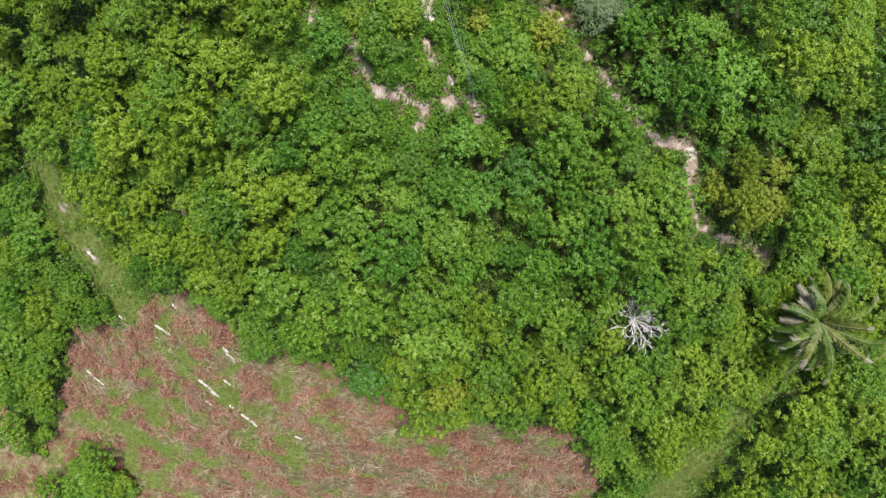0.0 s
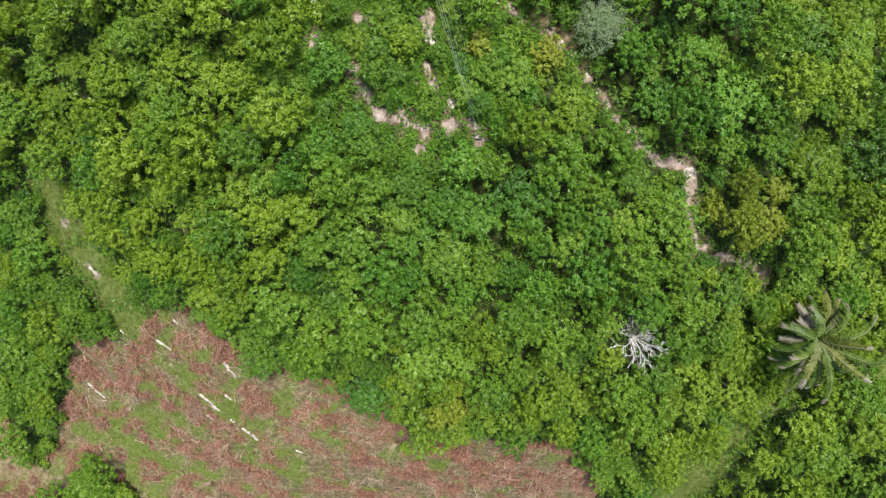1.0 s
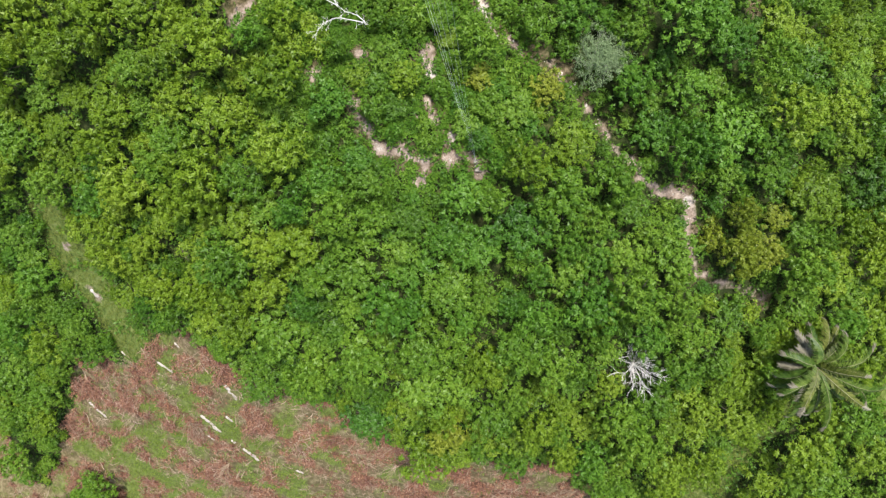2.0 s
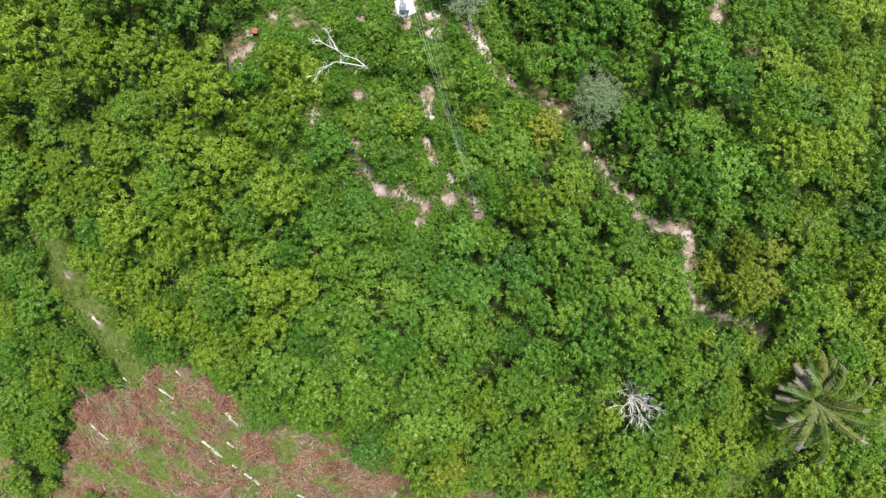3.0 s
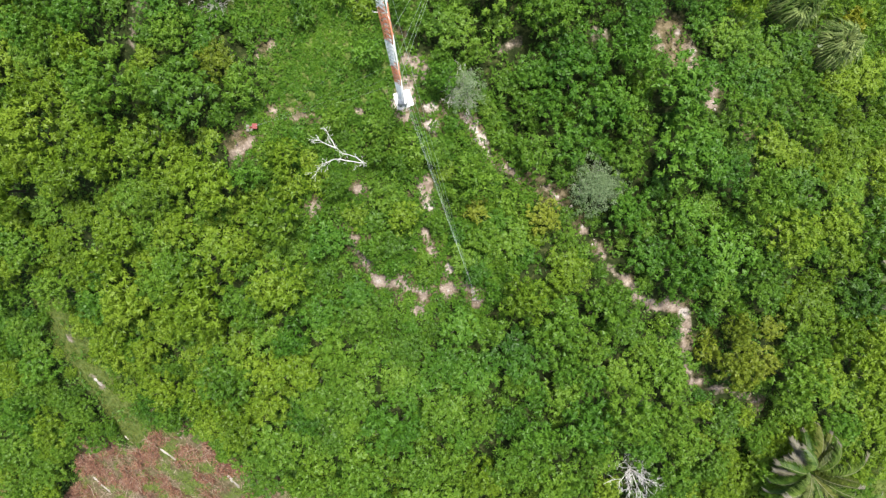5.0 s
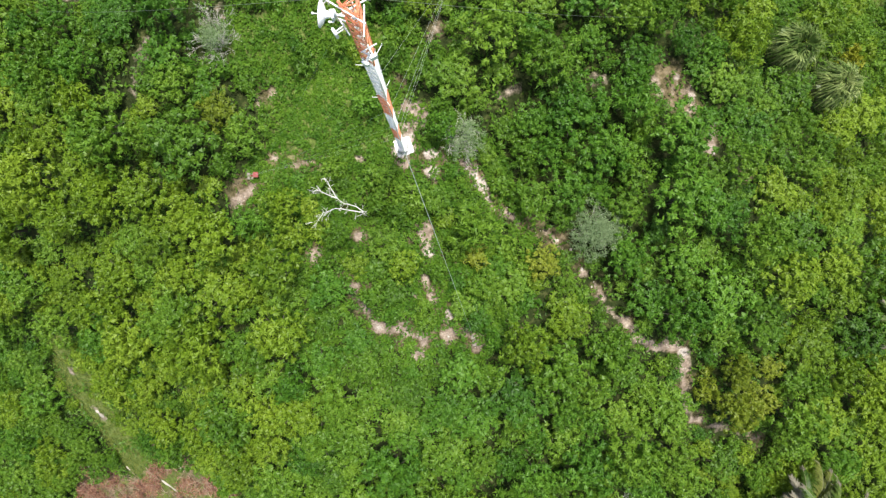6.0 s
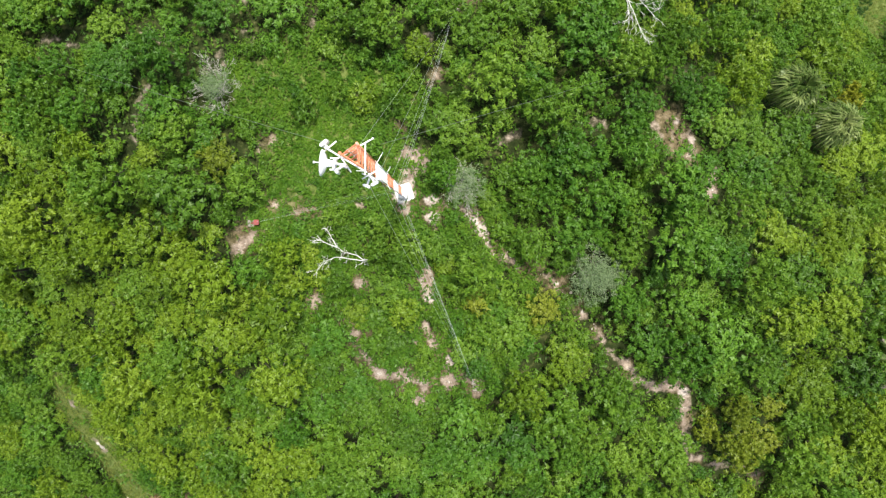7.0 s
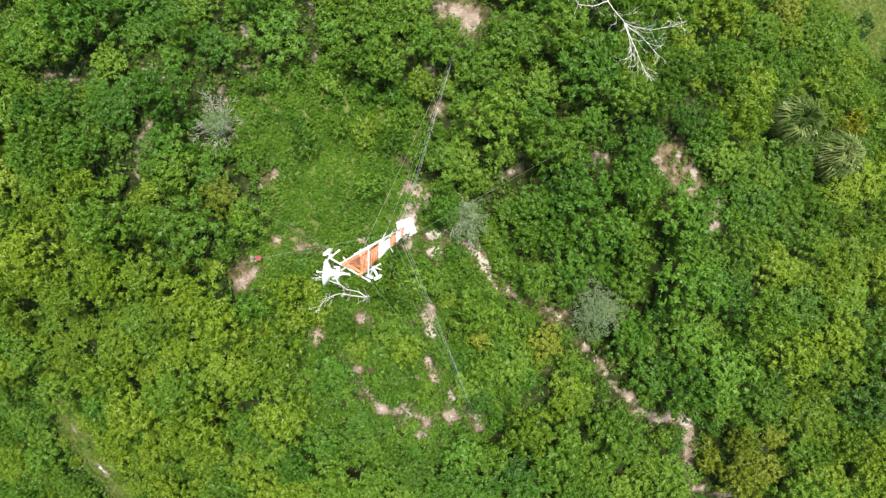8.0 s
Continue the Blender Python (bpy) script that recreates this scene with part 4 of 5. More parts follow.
# ================= dead and dry trees =================
def branching(bm, rnd, start, way, length, radius, depth, spread=0.7, up=0.25, kids=3, tips=0.012):
    """A forking limb, drawn as tapered rods."""
    pts, rad = [Vector(start)], [radius]
    d = Vector(way).normalized()
    steps = 3
    for k in range(steps):
        d = (d + Vector((rnd.uniform(-1, 1), rnd.uniform(-1, 1), rnd.uniform(-0.6, 0.8))) * 0.18).normalized()
        pts.append(pts[-1] + d * (length / steps))
        rad.append(max(tips * 0.5, radius * (1 - 0.62 * (k + 1) / steps)))
    tube(bm, pts, rad, 5 if radius > 0.03 else 3)
    if depth > 0:
        for k in range(kids):
            s = pts[rnd.choice((1, 2, 3, 3))]
            nd = (d + Vector((rnd.uniform(-1, 1), rnd.uniform(-1, 1), rnd.uniform(-0.5, 1.0) * up * 2)) * spread).normalized()
            branching(bm, rnd, s, nd, length * rnd.uniform(0.5, 0.8), max(tips, radius * 0.5), depth - 1, spread, up, kids, tips)


def cut_shrubs():
    """Felled shrubs left lying: fans of crooked dry stems from one butt, on the heaps."""
    rnd = random.Random(77)
    shapes = {}
    for tone, material in (("pale", TWIG), ("red", TWIG_RED)):
        for k in range(4):
            bm = bmesh.new()
            for q in range(13):
                a = rnd.gauss(0, 0.55)
                branching(bm, rnd, (0, 0, 0.08), (math.cos(a), math.sin(a), rnd.uniform(0.1, 0.55)), rnd.uniform(0.7, 1.25), 0.020, 2, 0.42, 0.15, 2, 0.009)
            shapes[tone, k] = from_bm("cut_shrub", bm, material)
    made = 0
    while made < 64:
        x, y = rnd.uniform(-40, 17), rnd.uniform(-33, -9)
        heap = float(red_at(x, y))
        if clearing_distance(x, y) > -0.7 or green_at(x, y) > 0.15 or ledge_distance(x, y) < 1.0 or heap < -0.2:
            continue
        tone = "pale" if rnd.random() < (0.8 if x > -14 else 0.45) else "red"
        ob = tagged(new("cut_shrub", shapes[tone, rnd.randrange(4)]), "pale dry felled shrub lying on the brush" if tone == "pale" else "reddish-brown felled shrub lying on the brush", "dead shrub", "felled shrubs")
        k = rnd.uniform(0.7, 1.3)
        lift = 0.35 * max(0.0, min(1.0, heap + 0.25))
        ob.matrix_basis = pose(x, y, float(ground_z(x, y)) + lift, rnd.uniform(-12, 12), rnd.uniform(-15, 5), rnd.uniform(0, 360)) @ Matrix.Diagonal((k, k, k, 1))
        made += 1


cut_shrubs()


def dead_tree():
    """The white leafless tree on the lower slope: a low fork and many fine limbs fanning up and out."""
    rnd = random.Random(4)
    x, y = 17.1, -8.15
    z = float(ground_z(x, y))
    ob = tagged(new("dead_tree"), "bleached white leafless tree with a dense crown of twigs", "dead tree")
    ob.matrix_basis = pose(x, y, z)
    bm = bmesh.new()
    tube(bm, [(0, 0, -0.3), (0.03, 0.0, 0.7), (0.0, 0.03, 1.3)], [0.10, 0.075, 0.06], 7)
    part("trunk", from_bm("trunk", bm, BLEACHED, True), ob)
    for k in range(20):
        bm = bmesh.new()
        a = 2.399 * k + rnd.uniform(-0.3, 0.3)
        lean = 0.2 + 1.05 * math.sqrt((k + 0.5) / 20)
        branching(bm, rnd, (0, 0.03, 1.15), (math.cos(a) * lean, math.sin(a) * lean, 1.0), rnd.uniform(1.05, 1.5), 0.026, 3, 0.60, 0.35, 3, 0.0095)
        part("limb", from_bm("limb", bm, BLEACHED), ob)


def snag(name, label, root, limbs, seed, thick, twigs=2, twig_len=0.5, material=None):
    """A dead tree or branch from a few main limbs, each with fine side twigs."""
    rnd = random.Random(seed)
    ob = tagged(new(name), label, "dead tree")
    ob.matrix_basis = pose(*root)
    for limb in limbs:
        bm = bmesh.new()
        pts = [Vector(p) for p in limb]
        dense = []
        for a, b in zip(pts, pts[1:]):
            for k in range(3):
                dense.append(a.lerp(b, k / 3) + Vector((rnd.uniform(-1, 1), rnd.uniform(-1, 1), rnd.uniform(-1, 1))) * 0.03 * (b - a).length)
        dense.append(pts[-1])
        n = len(dense)
        tube(bm, dense, [thick * (1 - 0.8 * k / (n - 1)) for k in range(n)], 6)
        for k in range(2, n):
            for _ in range(twigs if k > n // 2 else max(0, twigs - 1)):
                d = (dense[k] - dense[k - 1]).normalized() + Vector((rnd.uniform(-1, 1), rnd.uniform(-1, 1), rnd.uniform(-0.3, 0.7)))
                branching(bm, rnd, dense[k], d, twig_len * rnd.uniform(0.4, 1.2), thick * 0.30, 2, 0.7, 0.2, 2, 0.007)
        part("limb", from_bm("limb", bm, material or BLEACHED), ob)
    return ob


dead_tree()
zb = float(ground_z(-3.6, 15.5))
snag("dead_sapling", "bare white dead sapling leaning over low scrub", (-3.6, 15.5, zb), [
    [(0, 0, -0.2), (0, 0, 1.2), (-0.1, 0.0, 1.9)],
    [(-0.1, 0.0, 1.9), (-0.6, 0.35, 2.1), (-1.3, 0.5, 2.2), (-1.8, 0.85, 2.3)],
    [(-1.8, 0.85, 2.3), (-2.2, 1.0, 2.4), (-2.7, 1.25, 2.5), (-3.0, 1.35, 2.5)],
    [(-1.8, 0.85, 2.3), (-2.1, 1.4, 2.4), (-2.4, 2.0, 2.5)],
    [(-0.1, 0.0, 1.8), (-0.9, 0.05, 1.9), (-1.9, 0.2, 1.9), (-2.7, -0.1, 1.8), (-3.2, -0.8, 1.7)]], 3, 0.030, 2, 0.36)
zd = float(ground_z(11.1, 34.4))
snag("dead_snag", "tall bleached dead tree with long crooked limbs", (11.1, 34.4, zd), [
    [(0, 0, -0.3), (0.2, 0.1, 2.5), (0.5, 0.25, 4.4)],
    [(0.5, 0.25, 4.4), (0.95, -0.6, 4.8), (1.4, -1.4, 5.2), (2.9, -1.9, 5.6), (4.7, -1.75, 6.0)],
    [(1.4, -1.4, 5.2), (1.65, -2.6, 5.6), (1.65, -3.75, 5.8)],
    [(1.4, -1.4, 5.2), (1.8, -2.7, 5.6), (2.2, -3.8, 5.8), (2.6, -4.7, 5.9)],
    [(1.3, -1.3, 5.1), (2.35, -2.3, 5.6), (3.4, -3.5, 5.8)],
    [(0.5, 0.25, 4.4), (-0.55, -0.3, 5.0), (-1.6, -0.25, 5.2), (-2.1, 0.3, 5.4)],
    [(0.5, 0.25, 4.4), (1.1, 1.2, 5.0), (1.3, 2.1, 5.4)]], 9, 0.030, 2, 0.75)


def dry_bush(x, y, radius, height, seed, label, leafy, bare_twigs):
    rng, rnd = np.random.default_rng(seed), random.Random(seed)
    ob = tagged(new("dry_bush"), label, "bush")
    ob.matrix_basis = pose(x, y, float(ground_z(x, y)))
    bm = bmesh.new()
    for k in range(10):
        a = 2 * math.pi * k / 10 + rnd.uniform(-0.3, 0.3)
        branching(bm, rnd, (0, 0, -0.1), (math.cos(a) * 0.6, math.sin(a) * 0.6, 1.0), height * (0.5 if bare_twigs else 0.42), 0.020, 4 if bare_twigs else 3, 0.75, 0.3, 3, 0.0055)
    part("twig_mass", from_bm("twig_mass", bm, PALE_TWIG), ob)
    v, f = crown_leaves(rng, radius, height, 9, leafy, 40, 0.10, 0.36, slim=0.5)
    part("foliage", quick_mesh("foliage", v, f, LEAF_GREY), ob)


dry_bush(12.0, 14.4, 2.0, 3.0, 3, "grey half-dry bush with fine dusty foliage", 26, False)
dry_bush(2.75, 20.4, 1.5, 2.2, 5, "grey sparse bush of fine tangled twigs", 7, True)
dry_bush(-13.4, 26.5, 0.95, 2.4, 8, "pale grey dry bush at the edge of the opening", 5, True)


# ================= palms =================
def frond_mesh(rng, length, droop, rise, leaflets, leaf_len, material, hang=0.6):
    """One feather leaf along +x, its leaflets hanging from the midrib: meshes of the leaflets, the withered tip and the midrib."""
    s = np.linspace(0, 1, 14)
    ang = rise - droop * s ** 1.3
    step = length / 13
    px, pz = np.concatenate([[0], np.cumsum(np.cos(ang[:-1]) * step)]), np.concatenate([[0], np.cumsum(np.sin(ang[:-1]) * step)])
    sway = length * (0.22 * rng.uniform(-1, 1) * s ** 2 + 0.10 * rng.uniform(-1, 1) * np.clip(s - 0.7, 0, 1) ** 1.2 * 4)
    bm = bmesh.new()
    tube(bm, [(px[k], sway[k], pz[k]) for k in range(14)], [0.024 * (1 - 0.6 * q) for q in s], 5)
    rib = from_bm("midrib", bm, PALM_STALK)
    t = np.repeat(np.linspace(0.10, 0.995, leaflets), 2)
    side = np.tile([1.0, -1.0], leaflets)
    base = np.stack([np.interp(t, s, px), np.interp(t, s, sway), np.interp(t, s, pz)], axis=1)
    a = np.interp(t, s, ang)
    along = np.stack([np.cos(a), np.gradient(sway, px)[np.clip((t * 13).astype(int), 0, 13)], np.sin(a)], axis=1)
    out = np.stack([np.zeros_like(a), side, np.zeros_like(a)], axis=1)
    ll = leaf_len * np.sin(np.pi * np.clip(0.10 + 0.80 * t, 0, 1)) ** 0.6 * rng.uniform(0.6, 1.15, len(t))
    way1 = unit(along * 0.75 + out * 0.62 - np.array([0, 0, hang * 0.5]) + rng.normal(size=base.shape) * 0.10)
    way2 = unit(along * 0.55 + out * 0.22 - np.array([0, 0, hang * 1.5]) + rng.normal(size=base.shape) * 0.14)
    wd = 0.07
    across = unit(np.cross(way1, np.array([0, 0, 1.0])))
    m = base + way1 * (ll * 0.5)[:, None]
    e = m + way2 * (ll * 0.5)[:, None]
    v = np.stack([base - across * wd * 0.5, base + across * wd * 0.5, m + across * wd * 0.5, m - across * wd * 0.5, e + across * 0.006, e - across * 0.006], axis=1)

    def leaflet_mesh(name, which, mat):
        b = np.arange(int(which.sum()))[:, None] * 6
        f = np.concatenate([b + np.array([0, 1, 2, 3]), b + np.array([3, 2, 4, 5])], axis=0)
        return quick_mesh(name, v[which].reshape(-1, 3), f, mat)

    tip = t > rng.uniform(0.84, 0.97)
    return leaflet_mesh("frond", ~tip, material), leaflet_mesh("frond_tip", tip, PALM_DRY), rib


def feather_palm(x, y, height, fronds, length, seed, label, dry_side=None, lush=None):
    rng, rnd = np.random.default_rng(seed), random.Random(seed)
    z = float(ground_z(x, y))
    ob = tagged(new("palm_tree"), label, "palm")
    ob.matrix_basis = pose(x, y, z)
    bm = bmesh.new()
    n = 14
    tube(bm, [(0.02 * math.sin(k), 0.02 * math.cos(k), -0.3 + (height + 0.3) * k / (n - 1)) for k in range(n)], [0.20 * (1.25 if k == 0 else 1.0) * (1 + 0.07 * (k % 2)) for k in range(n)], 10)
    part("trunk", from_bm("trunk", bm, BARK), ob)
    bm = bmesh.new()
    tube(bm, [(0, 0, height - 0.2), (0, 0, height + 0.25), (0, 0, height + 0.9)], [0.24, 0.16, 0.02], 8)
    part("crown_shaft", from_bm("crown_shaft", bm, PALM_GREEN), ob)
    for k in range(fronds):
        az = 137.5 * k + rnd.uniform(-16, 16)
        level = k / fronds
        off = 180.0 if dry_side is None else abs((az - dry_side + 180) % 360 - 180)
        dry = level > 0.90 or (off < 50 and level > 0.2)
        rise = rnd.uniform(0.1, 0.6) if dry else 1.1 - 0.8 * level + rnd.uniform(-0.25, 0.25)
        long = length * rnd.uniform(0.78, 1.12) * (1.0 if lush is None else 0.9 + 0.16 * math.cos(radians(az - lush))) * (rnd.uniform(0.5, 0.78) if dry else 1.0)
        me, tip, rib = frond_mesh(rng, long, (0.5 if dry else 1.5) + 0.5 * level, rise, 46 if dry else 84, 0.8 if dry else 0.95, PALM_DRY if dry else PALM_BRIGHT if dry_side is None else (PALM_OLIVE if rnd.random() < 0.45 else PALM_GREEN), 0.5 if dry else rnd.uniform(0.6, 1.1))
        fr = part("frond", me, ob, "dry grey frond" if dry else "", pose(0, 0, height + 0.15 - 0.3 * level, 0, 0, az) @ pose(0, 0, 0, rnd.uniform(-28, 28), 0, 0))
        part("midrib", rib, fr)
        part("frond_tip", tip, fr, "" if dry else "pale withered leaf tip")


def fan_palm(x, y, height, leaves, seed, label, group=""):
    rng, rnd = np.random.default_rng(seed), random.Random(seed)
    ob = tagged(new("fan_palm"), label, "palm", group)
    ob.matrix_basis = pose(x, y, float(ground_z(x, y)))
    bm = bmesh.new()
    n = 10
    tube(bm, [(0, 0, -0.3 + (height + 0.3) * k / (n - 1)) for k in range(n)], [0.16 + 0.015 * (k % 2) for k in range(n)], 9)
    part("trunk", from_bm("trunk", bm, BARK), ob)
    for k in range(leaves):
        az, level = 137.5 * k + rnd.uniform(-14, 14), k / leaves
        rise = 1.45 - 2.2 * level ** 1.1 + rnd.uniform(-0.15, 0.15)
        reach = rnd.uniform(0.6, 1.0)
        hub = np.array([reach * math.cos(rise), 0.0, reach * math.sin(rise)])
        m = 15
        q = np.linspace(-1.15, 1.15, m)
        fwd = np.array([math.cos(rise - 0.25), 0.0, math.sin(rise - 0.25)])
        way1 = unit(np.outer(np.cos(q), fwd) + np.outer(np.sin(q), np.array([0, 1.0, 0])) + rng.normal(size=(m, 3)) * 0.07)
        way2 = unit(way1 * 0.6 + np.array([0, 0, -0.95]) + rng.normal(size=(m, 3)) * 0.12)
        ll = 1.65 * (0.7 + 0.3 * np.cos(q)) * rng.uniform(0.75, 1.15, m)
        base = np.repeat(hub[None], m, axis=0)
        across = unit(np.cross(way1, np.array([0.01, 0, 1.0])))
        mid, end = base + way1 * (ll * 0.5)[:, None], base + way1 * (ll * 0.5)[:, None] + way2 * (ll * 0.6)[:, None]
        v = np.stack([base - across * 0.01, base + across * 0.01, mid + across * 0.05, mid - across * 0.05, end + across * 0.004, end - across * 0.004], axis=1).reshape(-1, 3)
        b = np.arange(m)[:, None] * 6
        f = np.concatenate([b + np.array([0, 1, 2, 3]), b + np.array([3, 2, 4, 5])], axis=0)
        lf = part("fan_leaf", quick_mesh("fan_leaf", v, f, PALM_DRY if level > 0.86 else PALM_BRIGHT), ob, "", pose(0, 0, height, 0, 0, az))
        bm = bmesh.new()
        tube(bm, [(0, 0, 0), tuple(hub * 0.5), tuple(hub)], [0.025, 0.018, 0.012], 4)
        part("stalk", from_bm("stalk", bm, PALM_GREEN), lf)


feather_palm(30.9, -7.7, 5.4, 42, 5.2, 2, "tall feather palm with drooping fronds, some dried grey", dry_side=145, lush=-50)
feather_palm(38.3, 7.6, 4.6, 20, 3.6, 6, "feather palm rising from the yellow-green scrub")
fan_palm(27.7, 28.2, 4.2, 38, 12, "shaggy fan palm with hanging narrow leaves", "fan palms")
fan_palm(31.9, 25.8, 4.2, 38, 14, "shaggy fan palm beside a yellowing shrub", "fan palms")

# ================= the mast =================
GROUND_AT_MAST = float(ground_z(*MAST))
TOP = 28.0
FACE = 0.40
CORNERS = [(FACE / math.sqrt(3) * math.cos(radians(a)), FACE / math.sqrt(3) * math.sin(radians(a))) for a in (180, 60, -60)]


def radio_mast():
    ob = tagged(new("radio_mast"), "guyed triangular lattice mast in orange and white bands", "radio mast")
    ob.matrix_basis = pose(MAST[0], MAST[1], GROUND_AT_MAST)
    foot = 0.8
    bm = bmesh.new()
    pier = box(bm, (0.0, 0.0, 0.2), (0.78, 0.78, 1.0))
    for v in pier:
        if v.co.z > 0.4:
            v.co.x, v.co.y = v.co.x * 0.72, v.co.y * 0.72
    box(bm, (0.05, 0.08, -0.15), (1.15, 1.15, 0.5), Matrix.Rotation(0.35, 4, 'Z'))
    bmesh.ops.bevel(bm, geom=bm.edges[:], offset=0.05, segments=2, affect='EDGES')
    part("base_block", from_bm("base_block", bm, CONCRETE), ob, "white-painted concrete base")
    top = TOP - GROUND_AT_MAST
    cuts = [foot] + [h - GROUND_AT_MAST for h in (3.8, 8.0, 13.1, 17.5, 23.2, TOP)]
    for k in range(6):
        z0, z1 = cuts[k], cuts[k + 1]
        paint = WHITE_PAINT if k % 2 == 0 else ORANGE_PAINT
        bm = bmesh.new()
        n = max(6, round((z1 - z0) / 0.36))
        h = (z1 - z0) / n
        for s in range(3):
            a, b = CORNERS[s], CORNERS[(s + 1) % 3]
            for q in range(n):
                p, r = (a, b) if (q + s) % 2 == 0 else (b, a)
                tube(bm, [(p[0], p[1], z0 + q * h), (r[0], r[1], z0 + (q + 1) * h)], [0.017, 0.017], 4)
                if q % 2 == 0 or q == n - 1:
                    zz = z0 + (q if q % 2 == 0 else q + 1) * h
                    tube(bm, [(a[0], a[1], zz), (b[0], b[1], zz)], [0.017, 0.017], 4)
        sec = part("mast_section", from_bm("lacing", bm, paint), ob, "orange lattice section" if k % 2 else "white lattice section")
        for c in CORNERS:
            bm = bmesh.new()
            tube(bm, [(c[0], c[1], z0), (c[0], c[1], z1)], [0.023, 0.023], 8)
            for zz in (z0 + 0.02, z1 - 0.02):
                tube(bm, [(c[0], c[1], zz - 0.015), (c[0], c[1], zz + 0.015)], [0.038, 0.038], 8)
            part("leg", from_bm("leg", bm, paint, True), sec)
    # torsion bars along the faces, overrunning the corners
    for a, b, over_a, over_b, z in ((0, 2, 0.34, 0.22, top - 0.25), (0, 1, 0.16, 0.32, top - 0.9), (1, 2, 0.12, 0.14, top - 1.3)):
        p, q = Vector((*CORNERS[a], z)), Vector((*CORNERS[b], z))
        d = (q - p).normalized()
        o = Vector(((p + q).x, (p + q).y, 0)).normalized() * 0.05
        bm = bmesh.new()
        ends = [p + o - d * over_a, q + o + d * over_b]
        tube(bm, ends, [0.018, 0.018], 8)
        for e in ends:
            tube(bm, [e - Vector((0, 0, 0.04)), e + Vector((0, 0, 0.04))], [0.022, 0.022], 8)
        part("torsion_arm", from_bm("torsion_arm", bm, WHITE_PAINT, True), ob, "white steel torsion bar")
    bm = bmesh.new()
    tube(bm, [(0.02, 0.0, top - 0.4), (0.02, 0.0, top + 0.5)], [0.012, 0.006], 6)
    part("lightning_rod", from_bm("lightning_rod", bm, GALVANISED), ob)
    # cable ladder up the rear face, and short stand-off arms
    mid = (Vector((*CORNERS[0], 0)) + Vector((*CORNERS[1], 0))) / 2
    face = mid.normalized()
    along = (Vector((*CORNERS[1], 0)) - Vector((*CORNERS[0], 0))).normalized()
    base = mid + face * 0.05
    bm = bmesh.new()
    for side in (-0.07, 0.07):
        p = base + along * side
        tube(bm, [(p.x, p.y, foot), (p.x, p.y, top - 0.5)], [0.016, 0.016], 5)
    for q in range(int((top - foot) / 0.45)):
        zz = foot + 0.3 + q * 0.45
        p, r = base - along * 0.07, base + along * 0.07
        tube(bm, [(p.x, p.y, zz), (r.x, r.y, zz)], [0.010, 0.010], 4)
    part("cable_ladder", from_bm("cable_ladder", bm, WHITE_PAINT, True), ob, "white cable ladder")
    for off, thick in ((-0.03, 0.014), (0.0, 0.011), (0.03, 0.014)):
        p = base + face * 0.025 + along * off
        bm = bmesh.new()
        tube(bm, [(p.x, p.y, foot - 0.2), (p.x + 0.01, p.y, top * 0.5), (p.x, p.y, top - 1.0)], [thick] * 3, 5)
        part("feeder_cable", from_bm("feeder_cable", bm, DISH_WHITE, True), ob, "white antenna cable")
    for corner, z, reach in ((1, 22.6, 0.34), (0, 22.2, 0.26), (1, 17.8, 0.26), (2, 17.2, 0.2), (0, 16.8, 0.2)):
        c = Vector((*CORNERS[corner], z - GROUND_AT_MAST))
        d = Vector((c.x, c.y, 0)).normalized()
        bm = bmesh.new()
        tube(bm, [c, c + d * reach + Vector((0, 0, 0.04))], [0.012, 0.009], 6)
        tube(bm, [c + d * reach + Vector((0, 0, -0.02)), c + d * reach + Vector((0, 0, 0.16))], [0.010, 0.008], 6)
        part("standoff_arm", from_bm("standoff_arm", bm, WHITE_PAINT, True), ob)


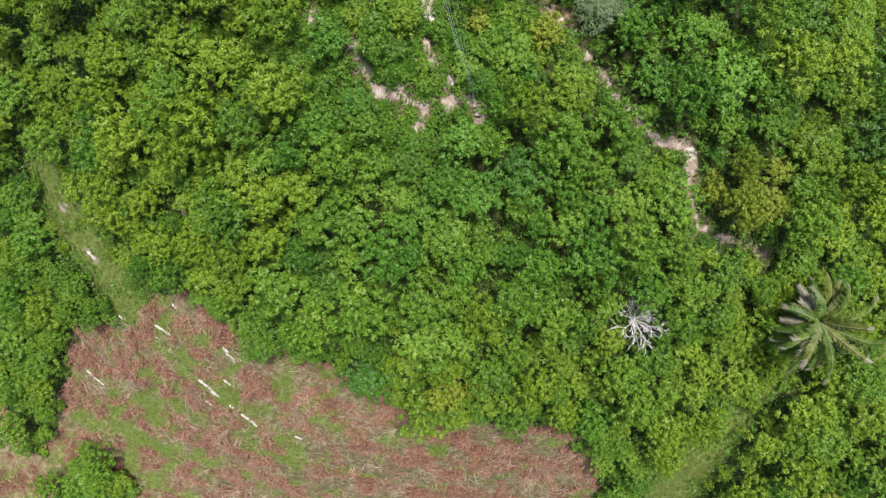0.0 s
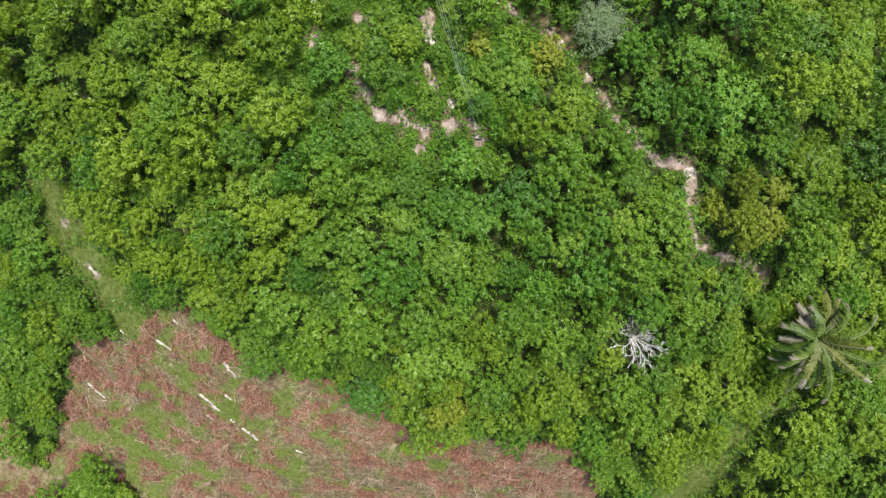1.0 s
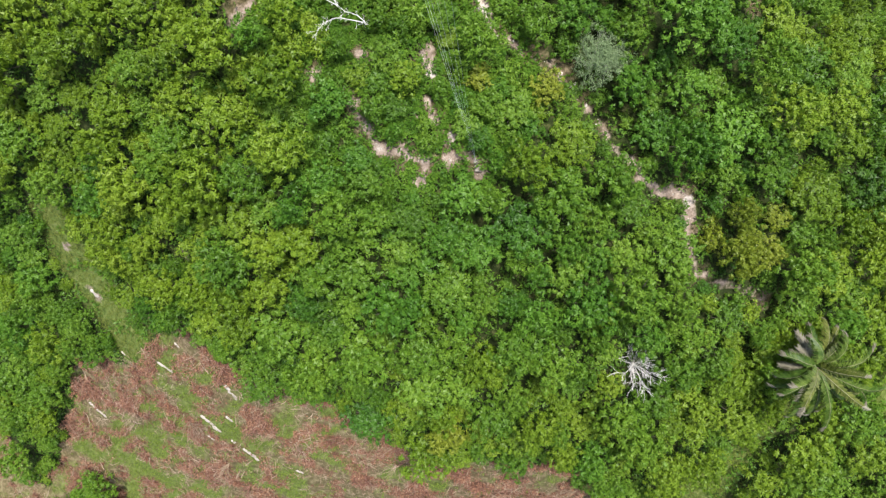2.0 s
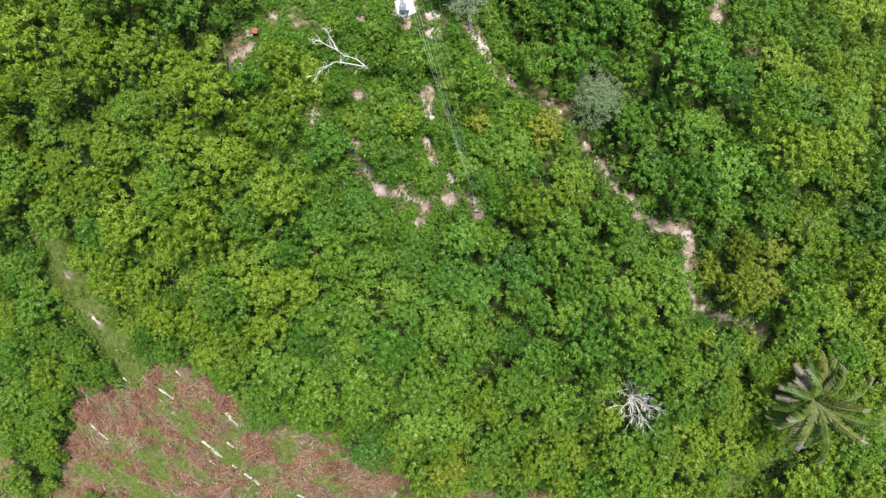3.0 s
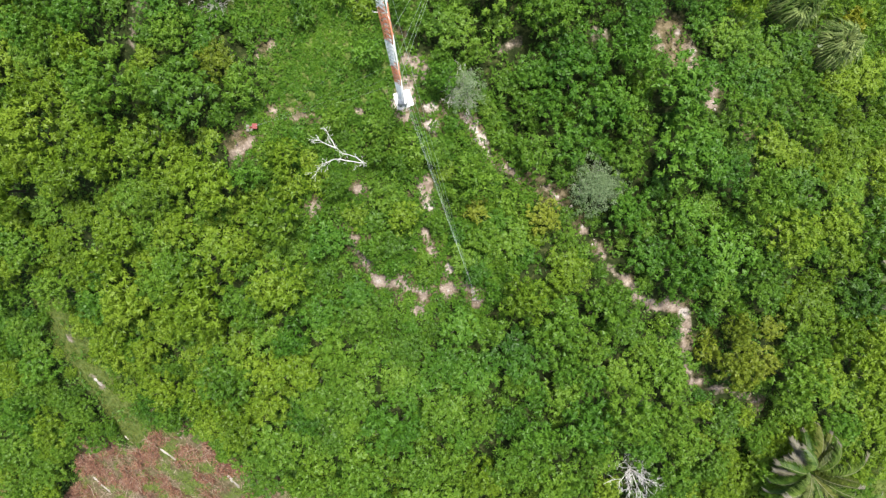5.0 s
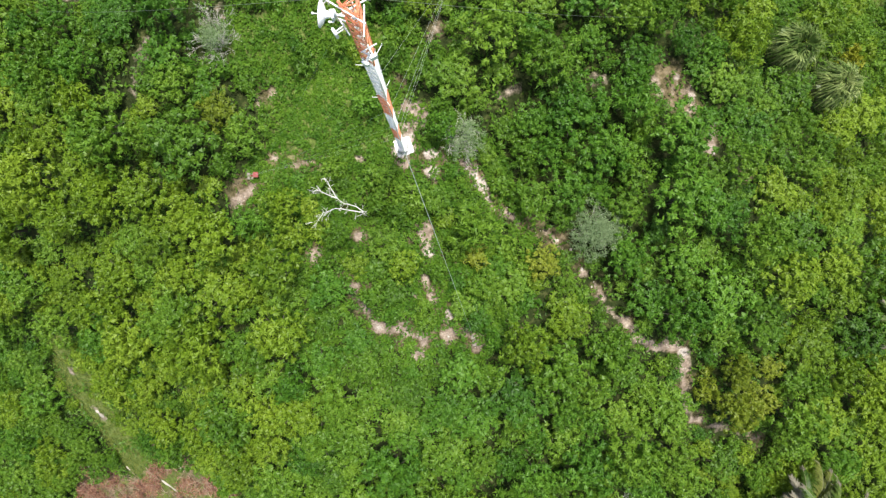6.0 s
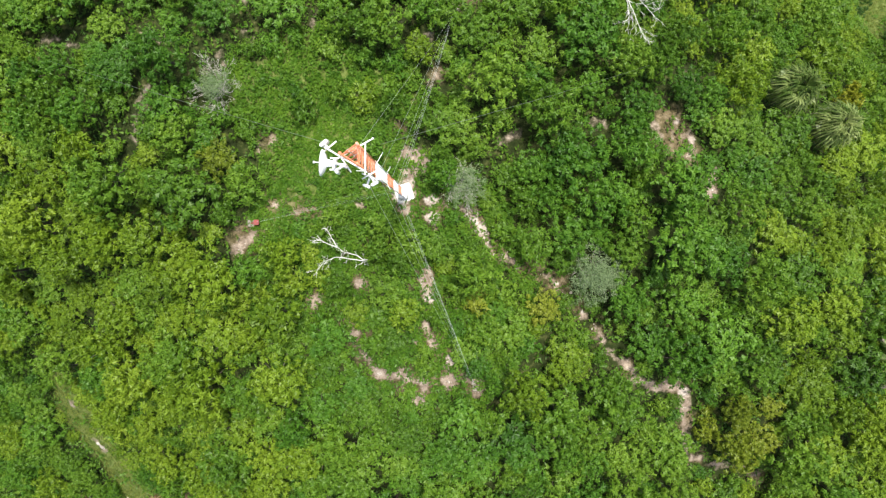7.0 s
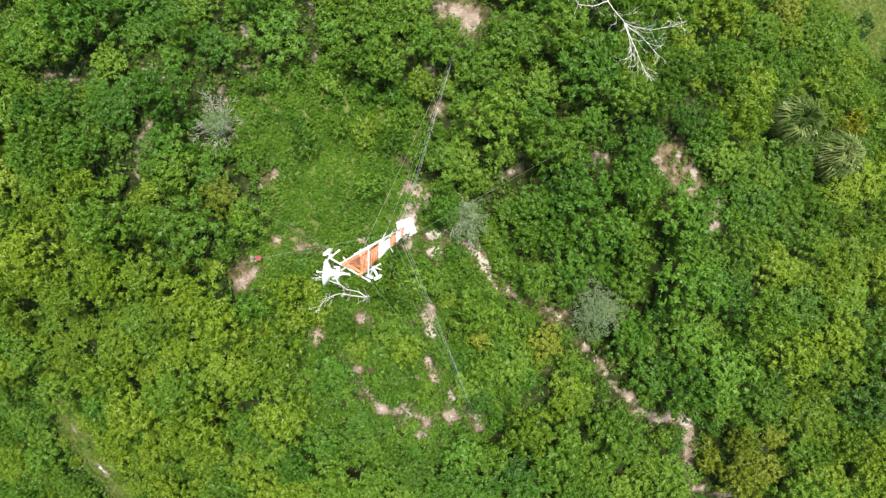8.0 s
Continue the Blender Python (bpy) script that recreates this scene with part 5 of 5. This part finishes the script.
def dish_antenna(x, y, z, az, size, label):
    """Shallow round reflector with a feed in front and a pole clamp behind; faces along az."""
    ob = tagged(new("dish_antenna"), label, "antenna")
    ob.matrix_basis = pose(x, y, z, 0, 0, az)
    bm = bmesh.new()
    seg, rings = 28, 6
    grid = []
    for side, off in ((0, 0.0), (1, -0.018)):
        for k in range(rings + 1):
            r = size / 2 * k / rings
            d = 0.20 * size * (k / rings) ** 2 + off - 0.10
            grid.append([bm.verts.new((d, r * math.cos(2 * math.pi * s / seg), r * math.sin(2 * math.pi * s / seg))) for s in range(seg)] if k else [bm.verts.new((d, 0, 0))])
    for base in (0, rings + 1):
        for s in range(seg):
            bm.faces.new((grid[base][0], grid[base + 1][s], grid[base + 1][(s + 1) % seg]))
        for k in range(1, rings):
            for s in range(seg):
                a, b = grid[base + k], grid[base + k + 1]
                bm.faces.new((a[s], b[s], b[(s + 1) % seg], a[(s + 1) % seg]))
    for s in range(seg):
        a, b = grid[rings], grid[2 * rings + 1]
        bm.faces.new((a[s], b[s], b[(s + 1) % seg], a[(s + 1) % seg]))
    bmesh.ops.recalc_face_normals(bm, faces=bm.faces)
    part("reflector", from_bm("reflector", bm, DISH_WHITE, True), ob)
    bm = bmesh.new()
    tube(bm, [(-0.10, 0, 0), (0.14, 0, 0), (0.15, 0, 0), (0.18, 0, 0)], [0.012, 0.012, 0.028, 0.024], 10)
    part("feed", from_bm("feed", bm, DISH_WHITE, True), ob)
    bm = bmesh.new()
    tube(bm, [(-0.10, 0, 0), (-0.24, 0, 0)], [0.09, 0.06], 10)
    box(bm, (-0.27, 0, 0), (0.06, 0.18, 0.22))
    box(bm, (-0.22, 0.12, -0.08), (0.12, 0.03, 0.03))
    box(bm, (-0.22, -0.12, -0.08), (0.12, 0.03, 0.03))
    part("bracket", from_bm("bracket", bm, DISH_WHITE), ob)
    bm = bmesh.new()
    tube(bm, [(-0.32, 0, -0.35), (-0.32, 0, 0.35)], [0.03, 0.03], 8)
    tube(bm, [(-0.32, 0, 0.05), (-0.50, 0.0, 0.0)], [0.025, 0.025], 6)
    tube(bm, [(-0.32, 0, -0.2), (-0.50, 0.05, -0.2)], [0.02, 0.02], 6)
    part("mount_pole", from_bm("mount_pole", bm, WHITE_PAINT, True), ob)


def panel_antenna(x, y, z, az, label, reach=0.25):
    """Flat sector panel with rounded edges on a short bracket; faces along az."""
    ob = tagged(new("panel_antenna"), label, "antenna", "panel antennas")
    ob.matrix_basis = pose(x, y, z, 0, 0, az)
    bm = bmesh.new()
    box(bm, (reach, 0, 0), (0.07, 0.20, 0.34))
    bmesh.ops.bevel(bm, geom=bm.edges[:], offset=0.02, segments=2, affect='EDGES')
    part("radome", from_bm("radome", bm, DISH_WHITE), ob)
    bm = bmesh.new()
    tube(bm, [(0, 0, -0.25), (0, 0, 0.25)], [0.022, 0.022], 8)
    tube(bm, [(0, 0, 0.1), (reach, 0, 0.1)], [0.018, 0.018], 6)
    tube(bm, [(0, 0, -0.1), (reach, 0, -0.1)], [0.018, 0.018], 6)
    tube(bm, [(0, -0.22, 0.0), (0, 0.22, 0.0)], [0.018, 0.018], 6)
    part("bracket", from_bm("bracket", bm, WHITE_PAINT, True), ob)


ANCHORS = [(2.1, 32.7), (-11.3, 17.75), (3.7, 6.7)]


def guy_wires():
    for x, y in ANCHORS:
        z = float(ground_z(x, y))
        d = Vector((MAST[0] - x, MAST[1] - y, 8)).normalized()
        ob = tagged(new("guy_anchor"), "concrete guy anchor with a red steel rod" if x < -5 else "concrete guy anchor with a dull grey rod", "anchor", "guy anchors")
        ob.matrix_basis = pose(x, y, z)
        bm = bmesh.new()
        box(bm, (0, 0, 0.02), (0.45, 0.45, 0.35))
        bmesh.ops.bevel(bm, geom=bm.edges[:], offset=0.03, segments=1, affect='EDGES')
        part("block", from_bm("block", bm, ROUGH_CONCRETE), ob)
        bm = bmesh.new()
        tube(bm, [(0, 0, 0.15), tuple(d * 0.5 + Vector((0, 0, 0.15)))], [0.05, 0.04], 6)
        plate = 0.34 if x < -5 else 0.28
        box(bm, tuple(d * 0.55 + Vector((0, 0, 0.15))), (plate, plate, 0.06))
        part("rod", from_bm("rod", bm, RED_PAINT if x < -5 else ROUGH_CONCRETE), ob)
        heavy = 1.05 if y > 25 else (0.45 if x < -5 else 1.2)
        for level, thick in ((3.2, 0.0034), (5.6, 0.0034), (8.4, 0.0034), (13.4, 0.003), (20.0, 0.0025), (27.2, 0.0025)):
            a = Vector((MAST[0], MAST[1], level)) + Vector((x - MAST[0], y - MAST[1], 0)).normalized() * 0.2
            b = Vector((x, y, z + 0.15)) + d * 0.55
            bm = bmesh.new()
            tube(bm, [a.lerp(b, k / 12) - Vector((0, 0, 0.35 * math.sin(math.pi * k / 12))) for k in range(13)], [thick * heavy] * 13, 4)
            tagged(new("guy_wire", from_bm("guy_wire", bm, WIRE)), "thin steel guy wire from mast to anchor", "wire", "guy wires")
    for x, y in ((-24.6, 28.2), (14.8, 28.4)):
        z = float(ground_z(x, y)) + 2.6
        s = -0.55 if x < 0 else 0.55
        a, b = Vector((MAST[0] + s, MAST[1] + 0.25, TOP - 0.6)), Vector((x, y, z))
        bm = bmesh.new()
        tube(bm, [a.lerp(b, k / 12) - Vector((0, 0, 0.5 * math.sin(math.pi * k / 12))) for k in range(13)], [0.0048] * 13, 4)
        tagged(new("aerial_wire", from_bm("aerial_wire", bm, GALVANISED)), "thin pale aerial wire from the mast top", "wire", "aerial wires")


radio_mast()
dish_antenna(-1.98, 19.62, 27.75, 176, 0.56, "white round dish antenna near the mast top")
panel_antenna(MAST[0] - 0.28, MAST[1] - 0.12, 26.6, 215, "small white panel antenna clamped to the mast")
panel_antenna(MAST[0] - 0.52, MAST[1] + 0.14, 27.6, 130, "small white panel antenna at the end of the torsion bar", 0.12)
panel_antenna(MAST[0] + 0.12, MAST[1] - 0.30, 24.8, 250, "white panel antenna lower on the mast")
panel_antenna(MAST[0] + 0.16, MAST[1] - 0.28, 25.4, 300, "white panel antenna lower on the mast")
guy_wires()
